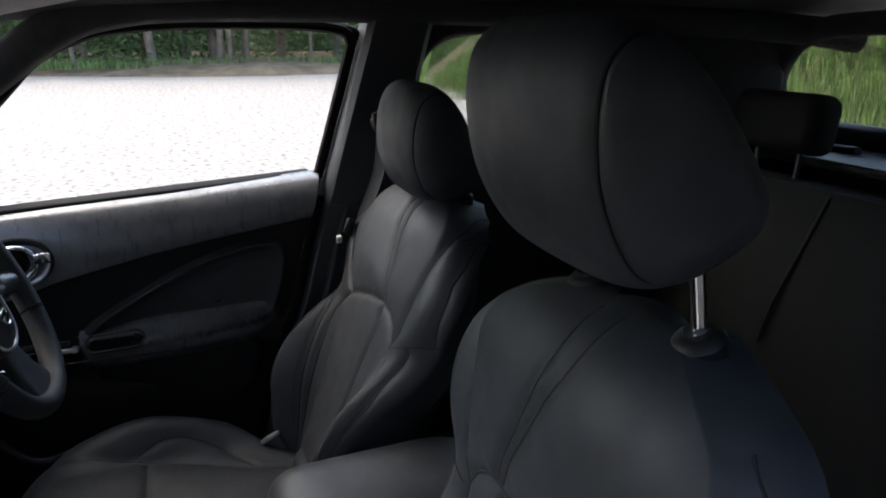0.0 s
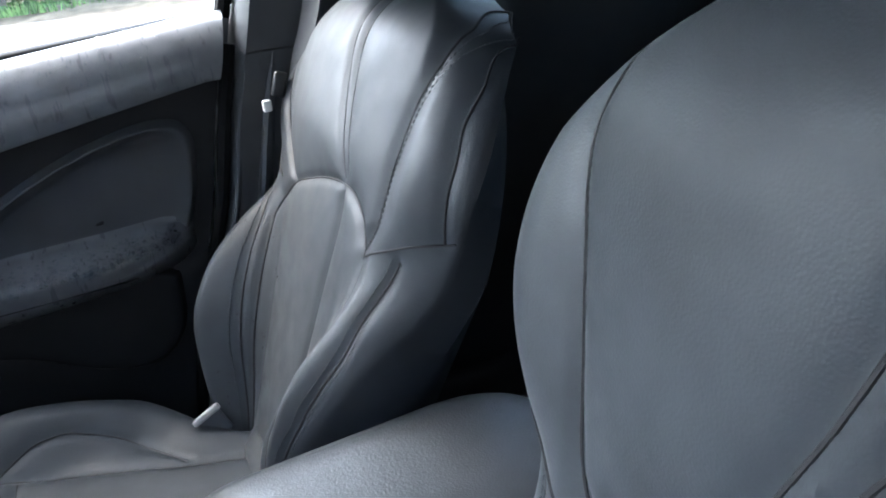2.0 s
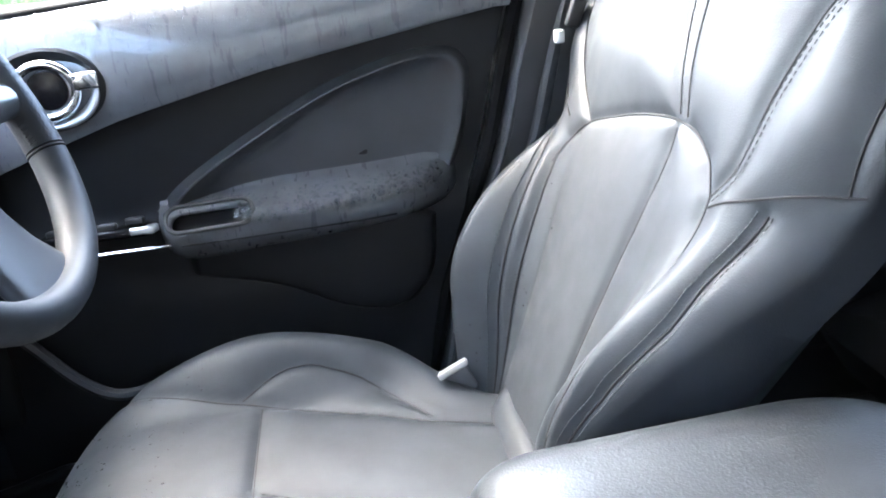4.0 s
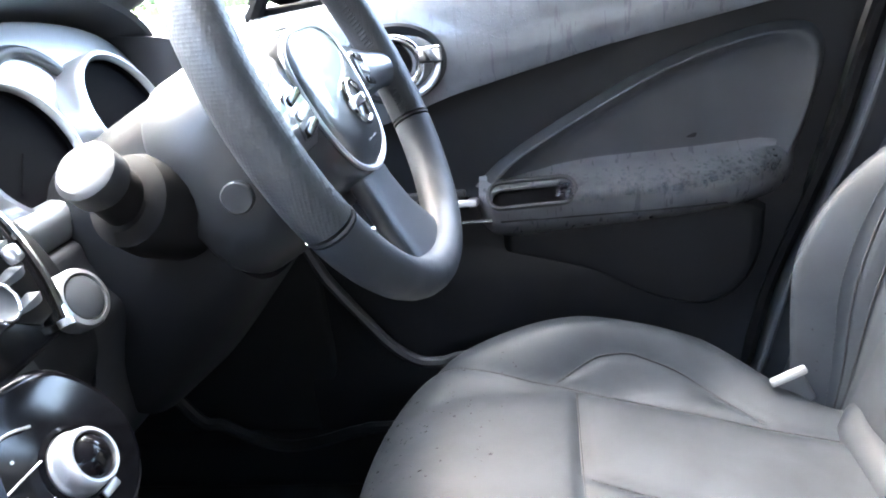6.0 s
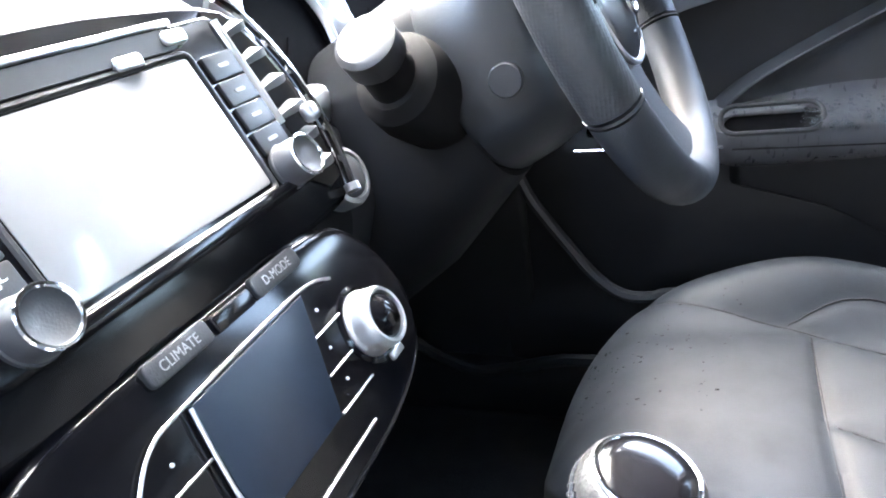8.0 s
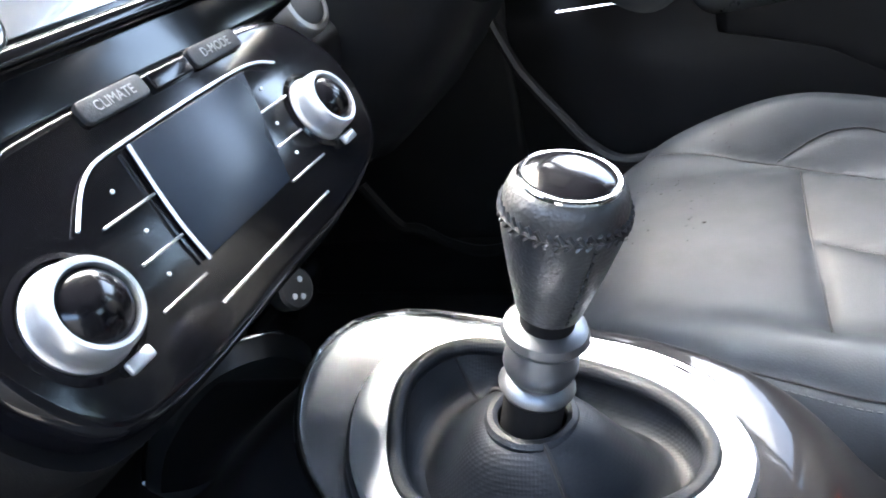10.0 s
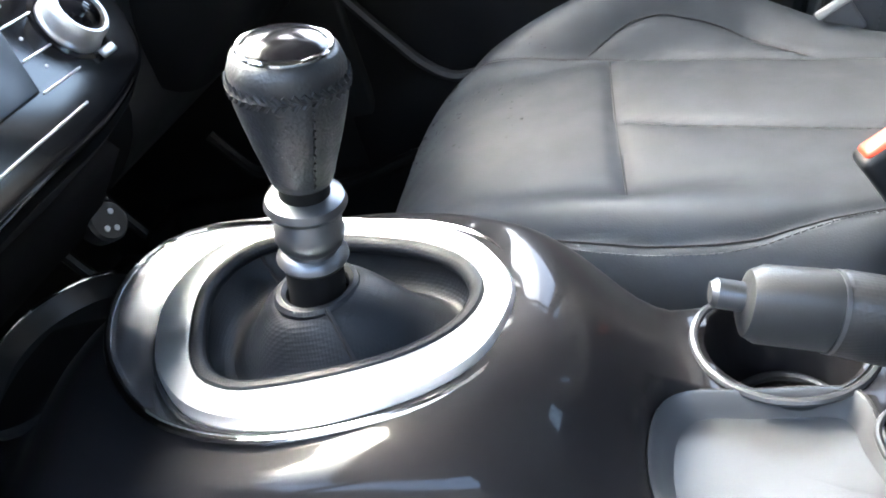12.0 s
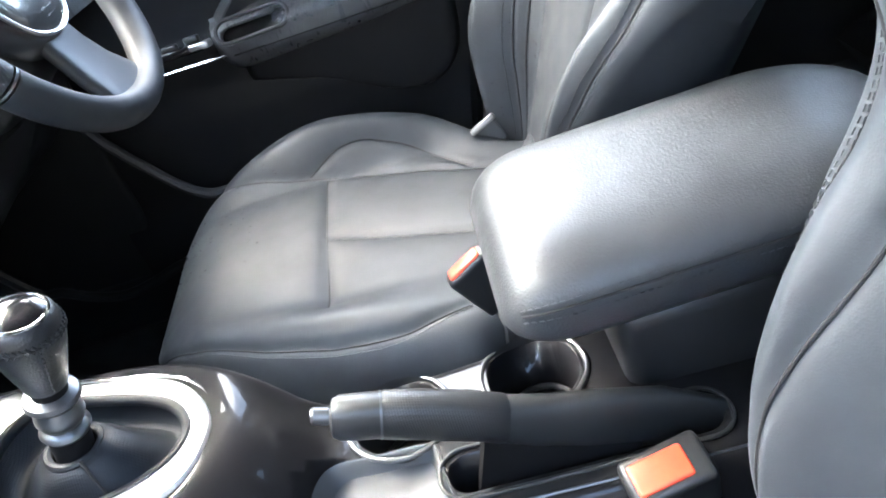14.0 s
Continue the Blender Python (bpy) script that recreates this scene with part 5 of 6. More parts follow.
low_line = [(p.x, p.y) for p in curve([(0.03, 0.662, 0), (0.09, 0.645, 0), (0.14, 0.628, 0), (0.20, 0.594, 0), (0.245, 0.577, 0), (0.285, 0.572, 0), (0.32, 0.588, 0), (0.345, 0.63, 0), (0.352, 0.70, 0)], 5)] + [(0.30, 0.725), (0.2, 0.725), (0.1, 0.72), (0.03, 0.70)]
rings = []
for k, out in ((1.03, 0.0), (1.0, 0.006), (0.975, 0.0125), (0.94, 0.0155), (0.86, 0.0165), (0.6, 0.016), (0.02, 0.016)):
    rings.append([(0.22 + (a - 0.22) * k, 0.709 - out, 0.655 + (c - 0.655) * k) for a, c in low_line])
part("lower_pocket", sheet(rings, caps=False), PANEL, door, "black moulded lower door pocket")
switches = part("switch_panel", block((0.13, 0.05, 0.012), 0.004, Matrix.Translation((-0.07, 0.685, 0.738)) @ pose(0, 0, 0, -12, 0, 0)), GLOSS, door, "glossy black window switch panel")
for i in range(4):
    part("switch", block((0.022, 0.014, 0.010), 0.003, Matrix.Translation((-0.115 + 0.03 * i, 0.678 + 0.014 * (i % 2), 0.748)) @ pose(0, 0, 0, -12, 0, 0)), HARD, switches)
part("switch_end", block((0.030, 0.03, 0.010), 0.003, Matrix.Translation((-0.012, 0.675, 0.741)) @ pose(0, 0, 0, -12, 0, 0)), SILVER, switches, "bright switch surround")
part("switch_line", tube([(-0.15, 0.657, 0.722), (0.02, 0.656, 0.722)], 0.002, 6), CHROME, switches, "chrome line")
# inner handle in its round cup
hm = frame_of((-0.083, 0.694, 0.917), (1, 0, 0.03), (0, -1, 0.06))
part("handle_cup", lathe([(0.052, -0.006), (0.052, 0.002), (0.048, 0.0045), (0.040, -0.004), (0.03, -0.008), (0.004, -0.009)], hm @ Matrix.Diagonal((1.25, 0.92, 1, 1)), 44), HARD, door, "black oval handle cup")
part("cup_lip", tube([hm @ Vector((0.054 * math.cos(radians(a)), 0.041 * math.sin(radians(a)), 0.0035)) for a in range(-95, 12, 6)], [0.0035 + 0.004 * math.sin(math.pi * k / 17) for k in range(18)], 10, squash=0.6), SILVER, door, "satin silver lip of the handle cup")
h = part("handle", tube([hm @ Vector((0.034 * math.cos(radians(a)), 0.03 * math.sin(radians(a)), 0.008)) for a in range(0, 360, 10)], 0.0055, 10, True), CHROME, door, "chrome door handle ring")
part("lever", block((0.03, 0.02, 0.008), 0.003, hm @ Matrix.Translation((0.046, 0.006, 0.010))), CHROME, h, "chrome latch lever")
part("core", lathe([(0.024, -0.004), (0.022, 0.004), (0.004, 0.005)], hm, 28), GLOSS, h)
# window frame of the door, and its pane
frame_line = [(-0.27, 0.985), (-0.20, 1.085), (-0.073, 1.215), (-0.01, 1.278), (0.05, 1.312), (0.12, 1.333), (0.25, 1.343), (0.44, 1.343), (0.545, 1.333), (0.568, 1.31), (0.56, 1.27), (0.50, 1.055), (0.495, 1.04)]
pts = curve([(x, 0.752 - 0.10 * max(0, z - 1.04), z) for x, z in frame_line], 5)
part("window_frame", tube(pts, 0.011, 8), RUBBER, door, "black window frame")
part("seal", tube([p + Vector((0.02 if p.x > 0.45 else 0, 0.012, 0.014 if p.x < 0.5 else 0)) for p in pts], 0.010, 8), RUBBER, door)
part("outer_frame", tube([(x + 0.03, 0.79 - 0.10 * (z - 1.04), z) for x, z in ((0.498, 1.0), (0.51, 1.055), (0.565, 1.26), (0.577, 1.31))], 0.012, 8), CARPAINT, door, "white painted frame edge")
# the pane is wound down: its top edge shows in the slot
part("pane_edge", block((0.70, 0.004, 0.012), 0.001, Matrix.Translation((0.12, 0.762, 1.012)) @ pose(0, 0, 0, 0, -3.6, 0)), GLASS, door, "wound-down side window")
part("outer_skin", block((0.80, 0.02, 0.56), 0.008, Matrix.Translation((0.10, 0.815, 0.71))), CARPAINT, door, "white outer skin")
part("sill_cap", block((0.77, 0.06, 0.02), 0.006, Matrix.Translation((0.10, 0.785, 1.008)) @ pose(0, 0, 0, 0, -3.6, 0)), RUBBER, door)

# ---- body of the car ----
def wall(name, bm, mat, label, smooth=True):
    return solo(name, bm, mat, label, "car body", "structure", smooth=smooth)


rings = []
for i in range(25):
    x = -0.20 + 2.15 * i / 24
    crown = 1.425 + 0.03 * math.sin(math.pi * min(1, max(0, (x + 0.2) / 2.1)))
    rings.append([(x, 0.03 + 0.68 * u, crown - 0.085 * abs(u) ** 2.6) for u in np.linspace(-1, 1, 33)] + [(x, 0.72, crown + 0.02), (x, 0.03, crown + 0.05), (x, -0.66, crown + 0.02)])
wall("ceiling", sheet(rings), HEADLINER, "dark cloth roof lining")
part_rail = tube(curve([(-0.62, 0.70, 0.97), (-0.30, 0.70, 1.10), (-0.09, 0.70, 1.245), (0.02, 0.69, 1.325), (0.12, 0.685, 1.365), (0.30, 0.68, 1.38), (0.8, 0.68, 1.375), (1.4, 0.66, 1.35), (1.8, 0.6, 1.32)], 6), 0.035, 12)
wall("roof_rail", part_rail, HEADLINER, "dark trim of pillar and roof rail")
wall("roof_rail", tube(curve([(-0.62, -0.64, 0.97), (-0.30, -0.64, 1.10), (0.02, -0.63, 1.36), (0.30, -0.62, 1.395), (0.8, -0.62, 1.39), (1.4, -0.60, 1.36), (1.8, -0.54, 1.32)], 6), 0.03, 12), HEADLINER, "dark trim of pillar and roof rail")
rings = []
for z, x1, y in ((0.36, 0.66, 0.70), (0.465, 0.66, 0.70), (0.60, 0.66, 0.70), (0.70, 0.66, 0.70), (0.785, 0.66, 0.70), (0.89, 0.66, 0.695), (0.985, 0.66, 0.69), (0.988, 0.66, 0.687), (1.1, 0.68, 0.685), (1.25, 0.705, 0.675), (1.40, 0.74, 0.655)):
    x0 = rear_edge(z) + 0.018
    rings.append([(x0 + 0.012, y, z), (x0, y + 0.015, z), (x0, y + 0.085, z), (x1, y + 0.085, z), (x1, y + 0.01, z), (x1 - 0.012, y, z)])
wall("pillar", sheet(rings), MID, "dark grey plastic pillar between the doors")
heights = np.linspace(0.37, 1.0, 22)
wall("pillar_seal", tube([(rear_edge(z) + 0.010, 0.712, z) for z in heights], 0.010, 8), RUBBER, "black rubber seal along the pillar")
wall("pillar_trim", tube([(rear_edge(z) + 0.031, 0.701, z) for z in heights], 0.005, 8), GREY, "grey edge of the pillar trim")
wall("pillar_trim", tube([(rear_edge(z) + 0.072, 0.701, z) for z in heights], 0.013, 10, squash=0.7), GREY, "rounded grey ridge of the pillar trim")
belt = thing("seat_belt", "black seat belt hanging from its pillar guide", "seat belt", (0.56, 0.67, 0.9))
part("guide", block((0.05, 0.018, 0.032), 0.008, Matrix.Translation((0.615, 0.658, 1.155)) @ pose(0, 0, 0, 0, -20, 0)), HARD, belt, "black belt guide")
part("guide_loop", tube([(0.598, 0.645, 1.145), (0.592, 0.643, 1.17), (0.612, 0.642, 1.178), (0.63, 0.645, 1.172)], 0.006, 8), HARD, belt)
rings = []
for p in curve([(0.612, 0.647, 1.15), (0.60, 0.650, 1.05), (0.566, 0.655, 0.96), (0.545, 0.660, 0.88), (0.50, 0.68, 0.60), (0.49, 0.69, 0.40)], 6):
    rings.append([p + Vector((-0.008, 0.018, 0)), p + Vector((0.006, -0.018, 0)), p + Vector((0.008, -0.017, 0)), p + Vector((-0.006, 0.019, 0))])
part("webbing", sheet(rings), WEBBING, belt)
part("tongue", block((0.018, 0.012, 0.034), 0.004, Matrix.Translation((0.535, 0.650, 0.945)) @ pose(0, 0, 0, 0, 20, 0)), HARD, belt)
part("stop_button", block((0.012, 0.01, 0.016), 0.003, Matrix.Translation((0.513, 0.645, 0.921))), WHITE, belt, "small white stop button")
clip = thing("belt_anchor", "grey belt anchor clip beside the seat cushion", "belt anchor", (0.375, 0.60, 0.5))
ang = -math.degrees(math.atan2(0.024, 0.048))
part("plate", block((0.030, 0.006, 0.036), 0.0025, Matrix.Translation((0.345, 0.532, 0.546)) @ pose(0, 0, 0, -20, ang, 0)), GREY, clip, "grey metal plate")
part("cap", block((0.040, 0.013, 0.009), 0.003, Matrix.Translation((0.336, 0.528, 0.565)) @ pose(0, 0, 0, -20, ang, 0)), VISOR, clip, "pale plastic cap")
part("strap", block((0.03, 0.008, 0.10), 0.003, Matrix.Translation((0.368, 0.558, 0.490)) @ pose(0, 0, 0, 0, ang, 0)), WEBBING, clip, "dark strap")
# rear door, quarter and back of the cabin
rings = []
for x in np.linspace(0.66, 1.75, 23):
    sill = table([(0.66, 1.06), (0.9, 1.072), (1.1, 1.085), (1.75, 1.14)], x)
    rings.append([(x, 0.70, 0.33), (x, 0.69, 0.7), (x, 0.70, sill - 0.08), (x, 0.715, sill - 0.01), (x, 0.735, sill), (x, 0.80, sill), (x, 0.80, 0.36)])
wall("rear_door", sheet(rings), SOFT, "black rear door trim")
line = [(0.675, 1.06), (0.685, 1.22), (0.715, 1.30), (0.80, 1.34), (1.0, 1.34), (1.10, 1.30), (1.14, 1.2), (1.15, 1.10)]
wall("rear_frame", tube(curve([(x, 0.735 - 0.1 * (z - 1.05), z) for x, z in line], 5), 0.022, 10), HEADLINER, "dark frame of the rear side window")
wall("rear_pillar", block((0.56, 0.05, 0.42), 0.02, Matrix.Translation((1.41, 0.735, 1.24))), HEADLINER, "dark rear pillar trim")
wall("rear_trim", tube([(1.62, 0.60, 1.068), (1.62, 0.41, 1.075)], 0.012, 10), MID, "grey edge of the parcel shelf")
wall("shelf_bracket", tube([(1.60, 0.555, 1.08), (1.60, 0.537, 1.13)], 0.005, 8), BRUSHED, "pale shelf bracket")
wall("rear_pillar", block((1.2, 0.05, 1.05), 0.02, Matrix.Translation((1.32, -0.66, 0.88))), HEADLINER, "dark rear side trim")
wall("floor", block((2.75, 1.5, 0.03), 0.005, Matrix.Translation((0.55, 0.03, 0.29))), CARPET, "black carpet floor")
wall("firewall", block((0.03, 1.46, 0.70), 0.005, Matrix.Translation((-0.80, 0.03, 0.64))), CARPET, "black carpeted bulkhead")
wall("sill", block((2.5, 0.13, 0.10), 0.02, Matrix.Translation((0.6, 0.74, 0.345))), HARD, "black door sill")
wall("sill", block((2.5, 0.13, 0.10), 0.02, Matrix.Translation((0.6, -0.68, 0.345))), HARD, "black door sill")
wall("tailgate", block((0.06, 1.40, 0.80), 0.02, Matrix.Translation((1.74, 0.03, 0.72))), HARD, "dark tailgate trim")
wall("tailgate_frame", tube(curve([(1.70, -0.62, 1.11), (1.67, -0.60, 1.20), (1.62, -0.52, 1.31), (1.60, 0.03, 1.345), (1.63, 0.47, 1.345), (1.66, 0.63, 1.32), (1.68, 0.71, 1.27), (1.69, 0.745, 1.20), (1.70, 0.72, 1.10)], 6), 0.026, 10), HEADLINER, "dark tailgate window frame")
# kick panel and curved door seal in the footwell
wall("door_jamb", block((0.16, 0.02, 0.72), 0.006, Matrix.Translation((0.545, 0.792, 0.68))), MID, "grey-black door jamb")
wall("kick_panel", block((0.60, 0.03, 0.66), 0.01, Matrix.Translation((-0.53, 0.712, 0.63))), HARD, "black kick panel")
wall("body_side", block((2.9, 0.03, 0.80), 0.01, Matrix.Translation((0.55, 0.845, 0.60))), CARPAINT, "white body side of the car")
wall("body_side", block((0.62, 0.03, 0.75), 0.01, Matrix.Translation((-0.62, -0.72, 0.60))), CARPAINT, "white front wing of the car")
wall("door_seal", tube(curve([(-0.26, 0.672, 0.78), (-0.219, 0.668, 0.671), (-0.195, 0.667, 0.63), (-0.17, 0.666, 0.595), (-0.137, 0.665, 0.551), (-0.102, 0.665, 0.5235), (-0.065, 0.664, 0.521), (-0.023, 0.664, 0.529), (0.2, 0.668, 0.54)], 6), 0.008, 8), MID, "grey-black rubber door seal")
wall("sill_edge", tube(curve([(-0.47, 0.64, 0.52), (-0.43, 0.645, 0.45), (-0.40, 0.65, 0.438), (-0.362, 0.655, 0.410), (-0.311, 0.655, 0.395), (-0.259, 0.655, 0.402), (-0.199, 0.655, 0.4185), (-0.13, 0.655, 0.424), (0.3, 0.655, 0.425)], 6), 0.009, 8), HARD, "raised sill edge")
for name, x, y in (("brake_pedal", -0.50, 0.36), ("clutch_pedal", -0.50, 0.47), ("accelerator_pedal", -0.52, 0.25)):
    p = thing(name, "black rubber pedal in the dark footwell", "pedal", (x, y, 0.42), "pedals")
    part("pad", block((0.02, 0.06, 0.07), 0.006, Matrix.Translation((x, y, 0.45)) @ pose(0, 0, 0, 0, 30, 0)), RUBBER, p)
    part("arm", tube([(x - 0.01, y, 0.46), (x - 0.08, y, 0.6), (x - 0.10, y, 0.72)], 0.008, 8), HARD, p)
# rear bench
bench = thing("rear_seat", "leather rear bench with headrests, darkened in colour for shade", "rear seat", (1.3, 0.03, 0.36))
rings = []
for y in np.linspace(-0.60, 0.66, 15):
    k = 1 - 0.5 * max(0, abs(y - 0.03) / 0.63 - 0.8)
    rings.append([(0.97, y, 0.36), (0.90, y, 0.46), (0.92, y, 0.53 * k), (1.1, y, 0.535), (1.27, y, 0.51), (1.32, y, 0.8), (1.40, y, 1.03 * (0.93 + 0.07 * k)), (1.47, y, 1.03 * (0.93 + 0.07 * k)), (1.50, y, 0.9), (1.45, y, 0.4)])
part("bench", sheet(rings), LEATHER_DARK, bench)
part("split_line", tube([(1.30, 0.303, 0.72), (1.312, 0.29, 0.8), (1.395, 0.262, 1.02)], 0.004, 6), SOFT, bench)
for y in (0.46, -0.36):
    m = Matrix.Translation((1.45, y, 1.145)) @ pose(0, 0, 0, 0, 8, 0)
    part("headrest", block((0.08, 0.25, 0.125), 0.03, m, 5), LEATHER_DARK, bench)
    for d in (-0.06, 0.06):
        part("headrest_post", tube([(1.44, y + d, 1.0), (1.45, y + d, 1.12)], 0.006, 8), BRUSHED, bench)
part("shelf", block((0.2, 1.2, 0.02), 0.006, Matrix.Translation((1.60, 0.03, 1.06))), HARD, bench)
# buckles
def buckle(at, m, label):
    t = thing("belt_buckle", label, "belt buckle", at, "belt buckles")
    part("case", block((0.062, 0.021, 0.046), 0.005, m), HARD, t, "black buckle case")
    part("press_button", block((0.010, 0.015, 0.036), 0.003, m @ Matrix.Translation((-0.0285, 0, 0.0))), RED, t, "red press button")
    part("stem", tube([m @ Vector((0.028, 0, -0.008)), m @ Vector((0.06, 0, -0.02)), m @ Vector((0.10, 0, -0.05))], 0.008, 8), HARD, t)
    return t


buckle((0.30, 0.15, 0.54), frame_of((0.285, 0.150, 0.602), (0.47, 0.05, -0.88), (0.85, 0.1, 0.47)), "black belt buckle with a red button standing by the driver's seat")
rb = thing("belt_buckle", "black belt buckle with a broad red button by the passenger seat", "belt buckle", (0.36, -0.095, 0.55), "belt buckles")
m = frame_of((0.362, -0.092, 0.599), (0.93, 0.16, -0.1), (-0.1, -0.25, 1))
part("case", block((0.058, 0.036, 0.05), 0.005, m @ Matrix.Translation((0.004, 0, -0.022))), HARD, rb, "black buckle case")
part("press_button", block((0.040, 0.024, 0.010), 0.003, m), RED, rb, "red press button")
visor = thing("sun_visor", "pale grey sun visor folded under the roof", "sun visor", (0.05, 0.36, 1.38))
part("board", block((0.17, 0.40, 0.016), 0.007, Matrix.Translation((0.03, 0.36, 1.372)) @ pose(0, 0, 0, 0, -12, 0)), VISOR, visor)
mirror = thing("wing_mirror", "black wing mirror outside the driver's window", "wing mirror", (-0.2, 0.9, 1.05))
part("shell", block((0.14, 0.22, 0.15), 0.05, Matrix.Translation((-0.235, 0.98, 1.10)), 5), GLOSS, mirror)
part("foot", tube([(-0.24, 0.80, 1.02), (-0.24, 0.90, 1.06)], 0.03, 10), GLOSS, mirror)

# windscreen and rear glass
def sheet_glass(name, corners, label, mat=GLASS):
    b = bmesh.new()
    b.faces.new([b.verts.new(p) for p in corners])
    bmesh.ops.solidify(b, geom=b.faces[:], thickness=0.005)
    ob = solo(name, b, mat, label, "window", "structure", smooth=False)
    ob.visible_shadow = mat is TINTED


sheet_glass("window_1", [(-0.82, -0.60, 0.98), (-0.82, 0.66, 0.98), (-0.12, 0.62, 1.41), (-0.12, -0.56, 1.41)], "clear windscreen")
sheet_glass("window_2", [(1.73, -0.58, 1.10), (1.73, 0.74, 1.10), (1.65, 0.66, 1.34), (1.65, -0.50, 1.33)], "tinted tailgate window", TINTED)
sheet_glass("window_3", [(0.69, 0.745, 1.06), (1.15, 0.745, 1.09), (1.12, 0.725, 1.25), (1.05, 0.715, 1.33), (0.75, 0.715, 1.33)], "tinted rear side window", TINTED)

# rain on the door: beads on the armrest and the upper trim, with a few short runs
WATER = glass("water", (0.9, 0.93, 0.95))
WATER.node_tree.nodes["Principled BSDF"].inputs["IOR"].default_value = 1.33
drops = bmesh.new()
wet = random.Random(31)


def bead(p, n, r, long=1.0):
    m = frame_of(p, (0.02, 0, 1), n) @ Matrix.Diagonal((long, 1, 1, 1))
    lathe([(r, -0.0002), (r * 0.93, r * 0.3), (r * 0.6, r * 0.55), (r * 0.12, r * 0.66)], m, 8, drops)


def skin_at(skin, u, w):
    i, j = min(len(skin) - 2, int(u)), min(len(skin[0]) - 2, int(w))
    a, b, c = Vector(skin[i][j]), Vector(skin[i + 1][j]), Vector(skin[i][j + 1])
    p = a + (b - a) * (u - i) + (c - a) * (w - j)
    n = (b - a).cross(c - a).normalized()
    return p, (n if n.y < 0 else -n)


for _ in range(750):
    p, n = skin_at(arm_skin, wet.uniform(9, 33), wet.choice((wet.uniform(9, 24), wet.gauss(18, 3))))
    bead(p, n, wet.uniform(0.0008, 0.0036), wet.uniform(0.7, 1.3))
for _ in range(800):
    p, n = skin_at(trim_skin, wet.uniform(3, 38), 8 - abs(wet.gauss(0, 2.6)) if wet.random() < 0.75 else wet.uniform(2, 8))
    bead(p, n, wet.uniform(0.0006, 0.0019), wet.uniform(0.8, 1.8))
for _ in range(60):
    u, w = wet.choice((wet.gauss(24.5, 1.1), wet.uniform(4, 34))), wet.uniform(4.5, 7.5)
    for k in range(wet.randint(3, 9)):
        p, n = skin_at(trim_skin, u + wet.gauss(0, 0.06), max(2, w - 0.22 * k))
        bead(p, n, wet.uniform(0.0006, 0.0013), wet.uniform(1.5, 3.0))
solo("rain_drops", drops, WATER, "clear rain drops on the wet door trim", "water drops", "stuff")

# ---- outside ----
b = bmesh.new()
bmesh.ops.create_grid(b, x_segments=60, y_segments=60, size=250)
for v in b.verts:
    v.co.z = 0.0
solo("ground", b, GRAVEL, "pale gravel yard around the car", "ground", "structure")
rings = []
for k in range(40):
    x = -60 + 130 * k / 39
    y0 = 25.2 + 1.2 * math.sin(k * 0.9) + 0.4 * math.sin(k * 2.3)
    rings.append([(x, y0, -0.02), (x, y0 + 0.7, 0.16 + 0.10 * math.sin(k * 1.7)), (x, y0 + 2.5, 0.34 + 0.1 * math.sin(k * 1.1)), (x, y0 + 5, 0.4), (x, y0 + 40, 0.8)])
solo("verge", sheet(rings, closed=False), EARTH, "rough earth verge before the woods", "verge", "structure")


def leaf_cloud(n, centre, size, leaf, rng, bm):
    for _ in range(n):
        d = Vector((rng.gauss(0, 1), rng.gauss(0, 1), rng.gauss(0, 1)))
        p = Vector(centre) + Vector((d.x * size[0], d.y * size[1], d.z * size[2])) * 0.5
        a = Vector((rng.uniform(-1, 1), rng.uniform(-1, 1), rng.uniform(-0.6, 0.6))).normalized() * leaf * rng.uniform(0.6, 1.3)
        c = a.orthogonal().normalized() * leaf * 0.35
        q = [bm.verts.new(p + o) for o in (a, c, -a, -c)]
        bm.faces.new(q)


def tree(at, height, girth, seed, dark):
    rng = random.Random(seed)
    t = thing("tree", "leafy woodland tree with a bare lower trunk", "tree", at, "woodland trees")
    at = Vector(at)
    lean = Vector((rng.uniform(-0.06, 0.06), rng.uniform(-0.05, 0.05), 1))
    pts = [at + lean * (height * q) + Vector((0.12 * math.sin(6 * q + seed), 0.1 * math.cos(5 * q + seed), 0)) for q in np.linspace(-0.02, 0.95, 9)]
    bm = tube(pts, [girth * (1.15 - 0.95 * q) for q in np.linspace(0, 1, 9)], 9)
    crown = bmesh.new()
    for k in range(9):
        q = rng.uniform(0.22, 0.95)
        a = rng.uniform(0, 6.28)
        root = at + lean * (height * q)
        tip = root + Vector((math.cos(a), math.sin(a), 0.35)) * rng.uniform(0.9, 2.0) * (1.15 - 0.6 * q)
        tube([root, root.lerp(tip, 0.5) + Vector((0, 0, 0.12)), tip], [girth * 0.28, girth * 0.16, girth * 0.06], 6, bm=bm)
        for f in (0.55, 1.0):
            leaf_cloud(110, root.lerp(tip, f), (1.0, 1.0, 0.7), 0.16, rng, crown)
    part("trunk", bm, BARK, t)
    part("crown", crown, LEAF_DARK if dark else LEAF, t, smooth=False)


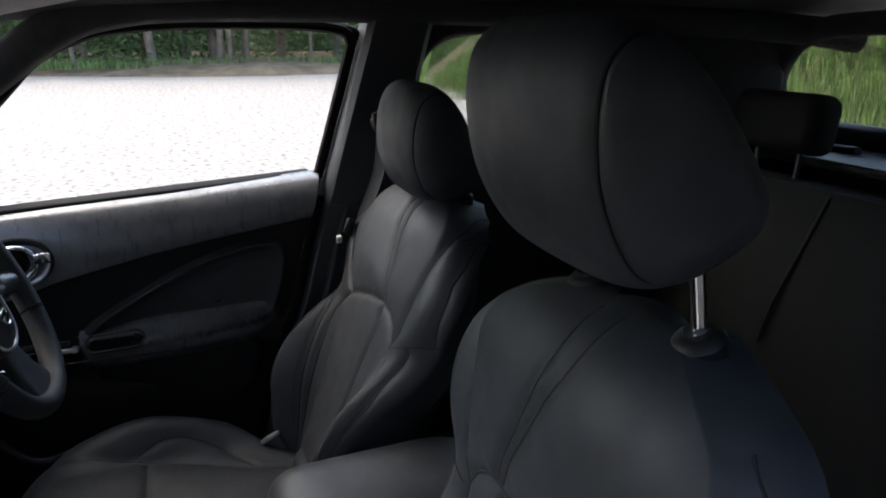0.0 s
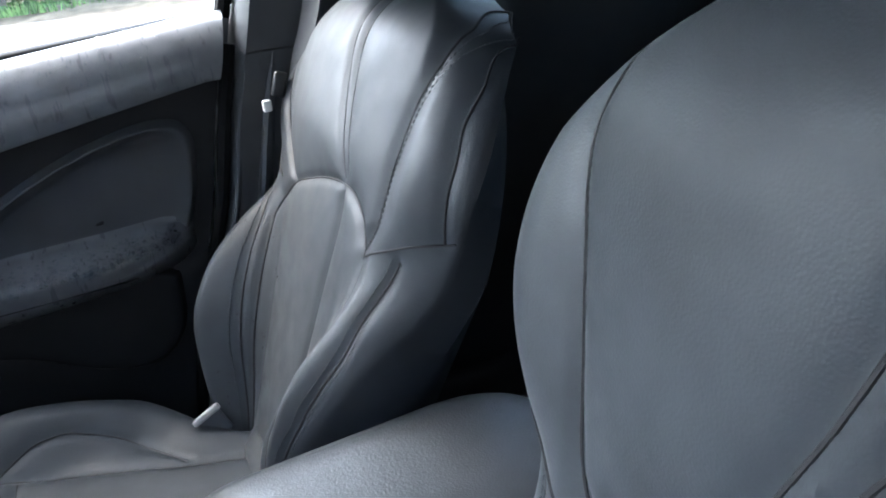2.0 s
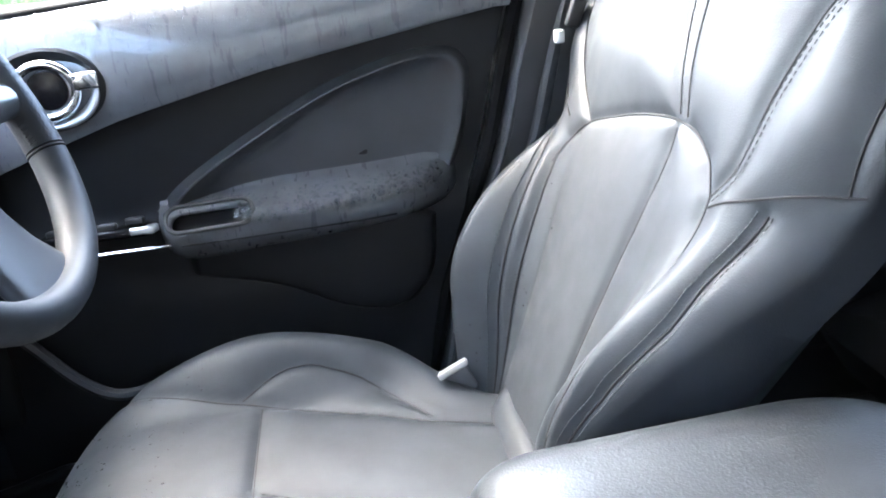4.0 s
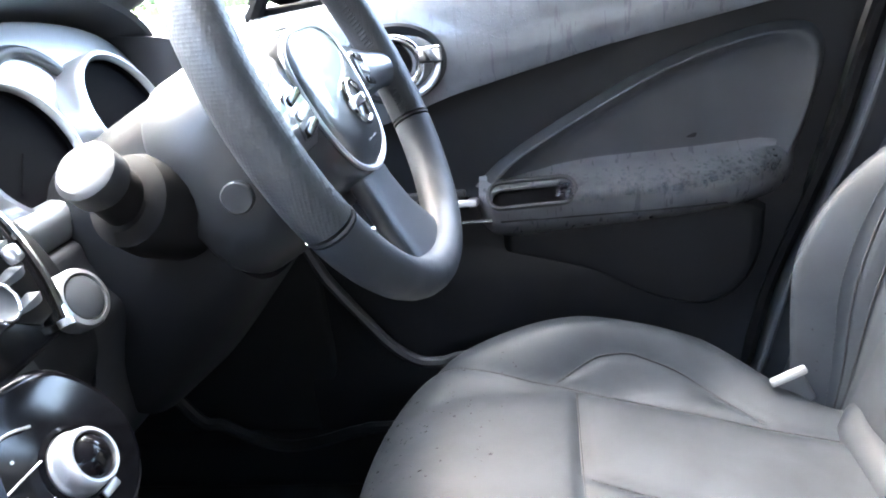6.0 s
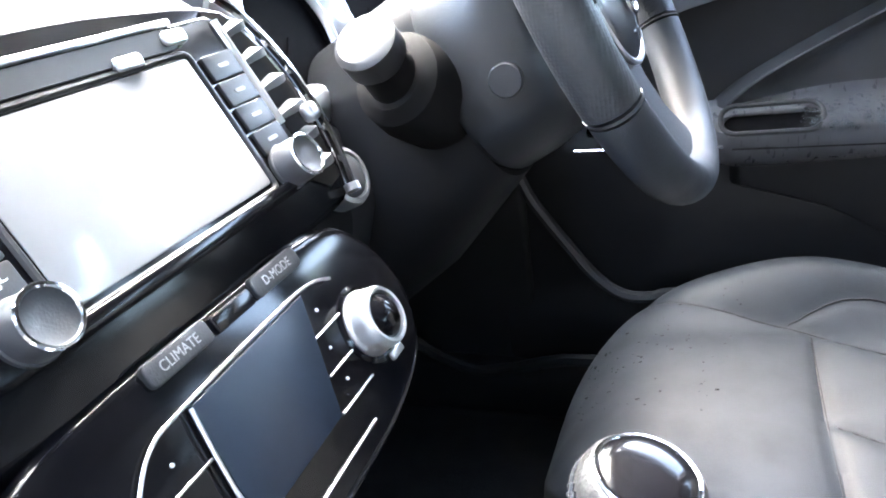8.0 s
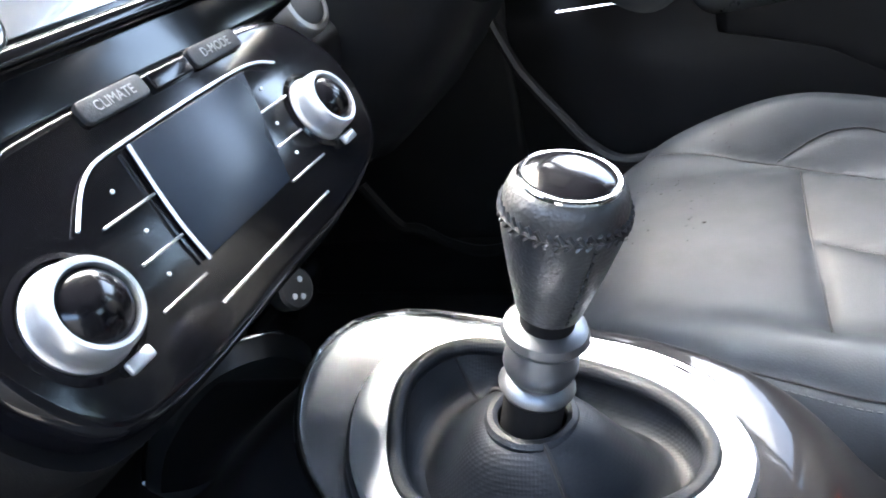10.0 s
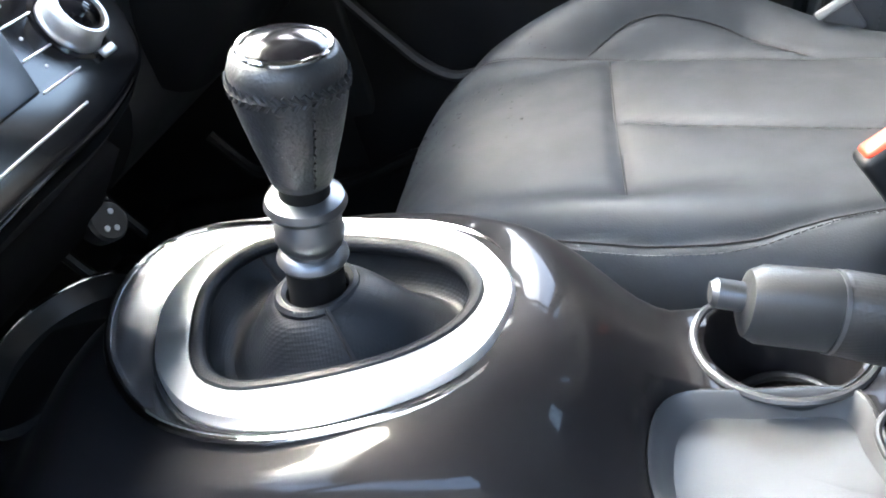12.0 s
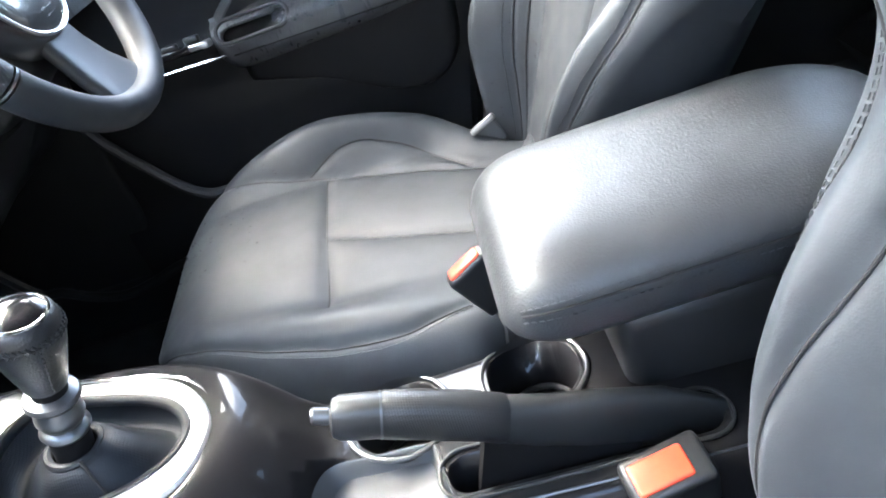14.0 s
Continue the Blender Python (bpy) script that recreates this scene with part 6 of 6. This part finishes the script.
rng = random.Random(4)
for k, x in enumerate((-2.7, -0.15, 2.2, 2.5, 2.95, 5.2)):
    tree((x, 27.2 + 0.15 * (k % 3), 0.25), 7.5 + 0.4 * k, (0.07, 0.15, 0.12, 0.08, 0.07, 0.06)[k], 40 + k, False)
for k in range(22):
    tree((-13 + 1.5 * k + rng.uniform(-0.5, 0.5), 27.5 + rng.uniform(0, 3.5), 0.25), rng.uniform(6, 9), rng.uniform(0.12, 0.24), k, k % 3 == 0)
bm = bmesh.new()
for k in range(420):
    leaf_cloud(60, (rng.uniform(-16, 24), rng.uniform(27.5, 34), rng.uniform(0.3, 3.8)), (1.6, 1.2, 1.1), 0.17, rng, bm)
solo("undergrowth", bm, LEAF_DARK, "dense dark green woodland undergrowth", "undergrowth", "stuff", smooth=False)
bm = bmesh.new()
for k in range(5200):
    x, y = rng.uniform(-16, 22), 26.0 + rng.uniform(0, 1.6)
    h = rng.uniform(0.15, 0.45)
    p = Vector((x, y, 0.2))
    w = Vector((0.02, 0.01, 0))
    tip = p + Vector((rng.uniform(-0.1, 0.1), rng.uniform(-0.1, 0.1), h))
    bm.faces.new([bm.verts.new(q) for q in (p - w, p + w, tip)])
solo("verge_grass", bm, GRASS, "bright green grass along the woods", "grass", "stuff", smooth=False)
# plain sheet in dark leaf colour, in place of the shade behind the trees
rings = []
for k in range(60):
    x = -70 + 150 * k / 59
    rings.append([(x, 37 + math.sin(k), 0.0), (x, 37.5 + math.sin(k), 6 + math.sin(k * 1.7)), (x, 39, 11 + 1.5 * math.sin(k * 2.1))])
solo("backdrop", sheet(rings, closed=False), LEAF_DARK, "dark leaf-coloured sheet for the shaded depth of the woods", "woods", "structure")
# grassy bank behind the car


def bank(x, y):
    d = x - 6.2 + 0.25 * math.sin(y * 0.7)
    return 2.6 * ramp(0, 4.5, d) + 0.12 * math.sin(x * 1.3 + y) + 0.08 * math.sin(y * 2.1) - 0.15


b = bmesh.new()
bmesh.ops.create_grid(b, x_segments=90, y_segments=120, size=16, matrix=Matrix.Translation((22, 8, 0)))
for v in b.verts:
    v.co.z = bank(v.co.x, v.co.y)
solo("bank", b, EARTH, "earth bank under tall grass", "bank", "structure")
bm = bmesh.new()
while len(bm.faces) < 46000:
    x, y = rng.uniform(5.5, 11.5), rng.uniform(-2, 21)
    z = bank(x, y)
    if z < 0.0 or z > 2.4:
        continue
    h = rng.uniform(0.25, 0.7)
    a = rng.uniform(0, 6.28)
    w = Vector((math.cos(a), math.sin(a), 0)) * 0.012
    p = Vector((x, y, z - 0.03))
    tip = p + Vector((rng.uniform(-0.2, 0.2), rng.uniform(-0.2, 0.2), h))
    bm.faces.new([bm.verts.new(q) for q in (p - w, p + w, tip)])
solo("bank_grass", bm, GRASS, "tall green grass on the bank", "grass", "stuff", smooth=False)

# plain unseen walls, added to keep sky light off the passenger side and windscreen
solo("wall_south", block((22, 0.25, 2.0), 0.02, Matrix.Translation((-1.0, -1.95, 1.0))), BLOCKER, "unseen plain grey light blocker beside the car", "wall", "structure")
solo("wall_west", block((0.25, 2.2, 4.6), 0.02, Matrix.Translation((-2.7, -0.85, 2.3))), BLOCKER, "unseen plain grey light blocker before the car", "wall", "structure")
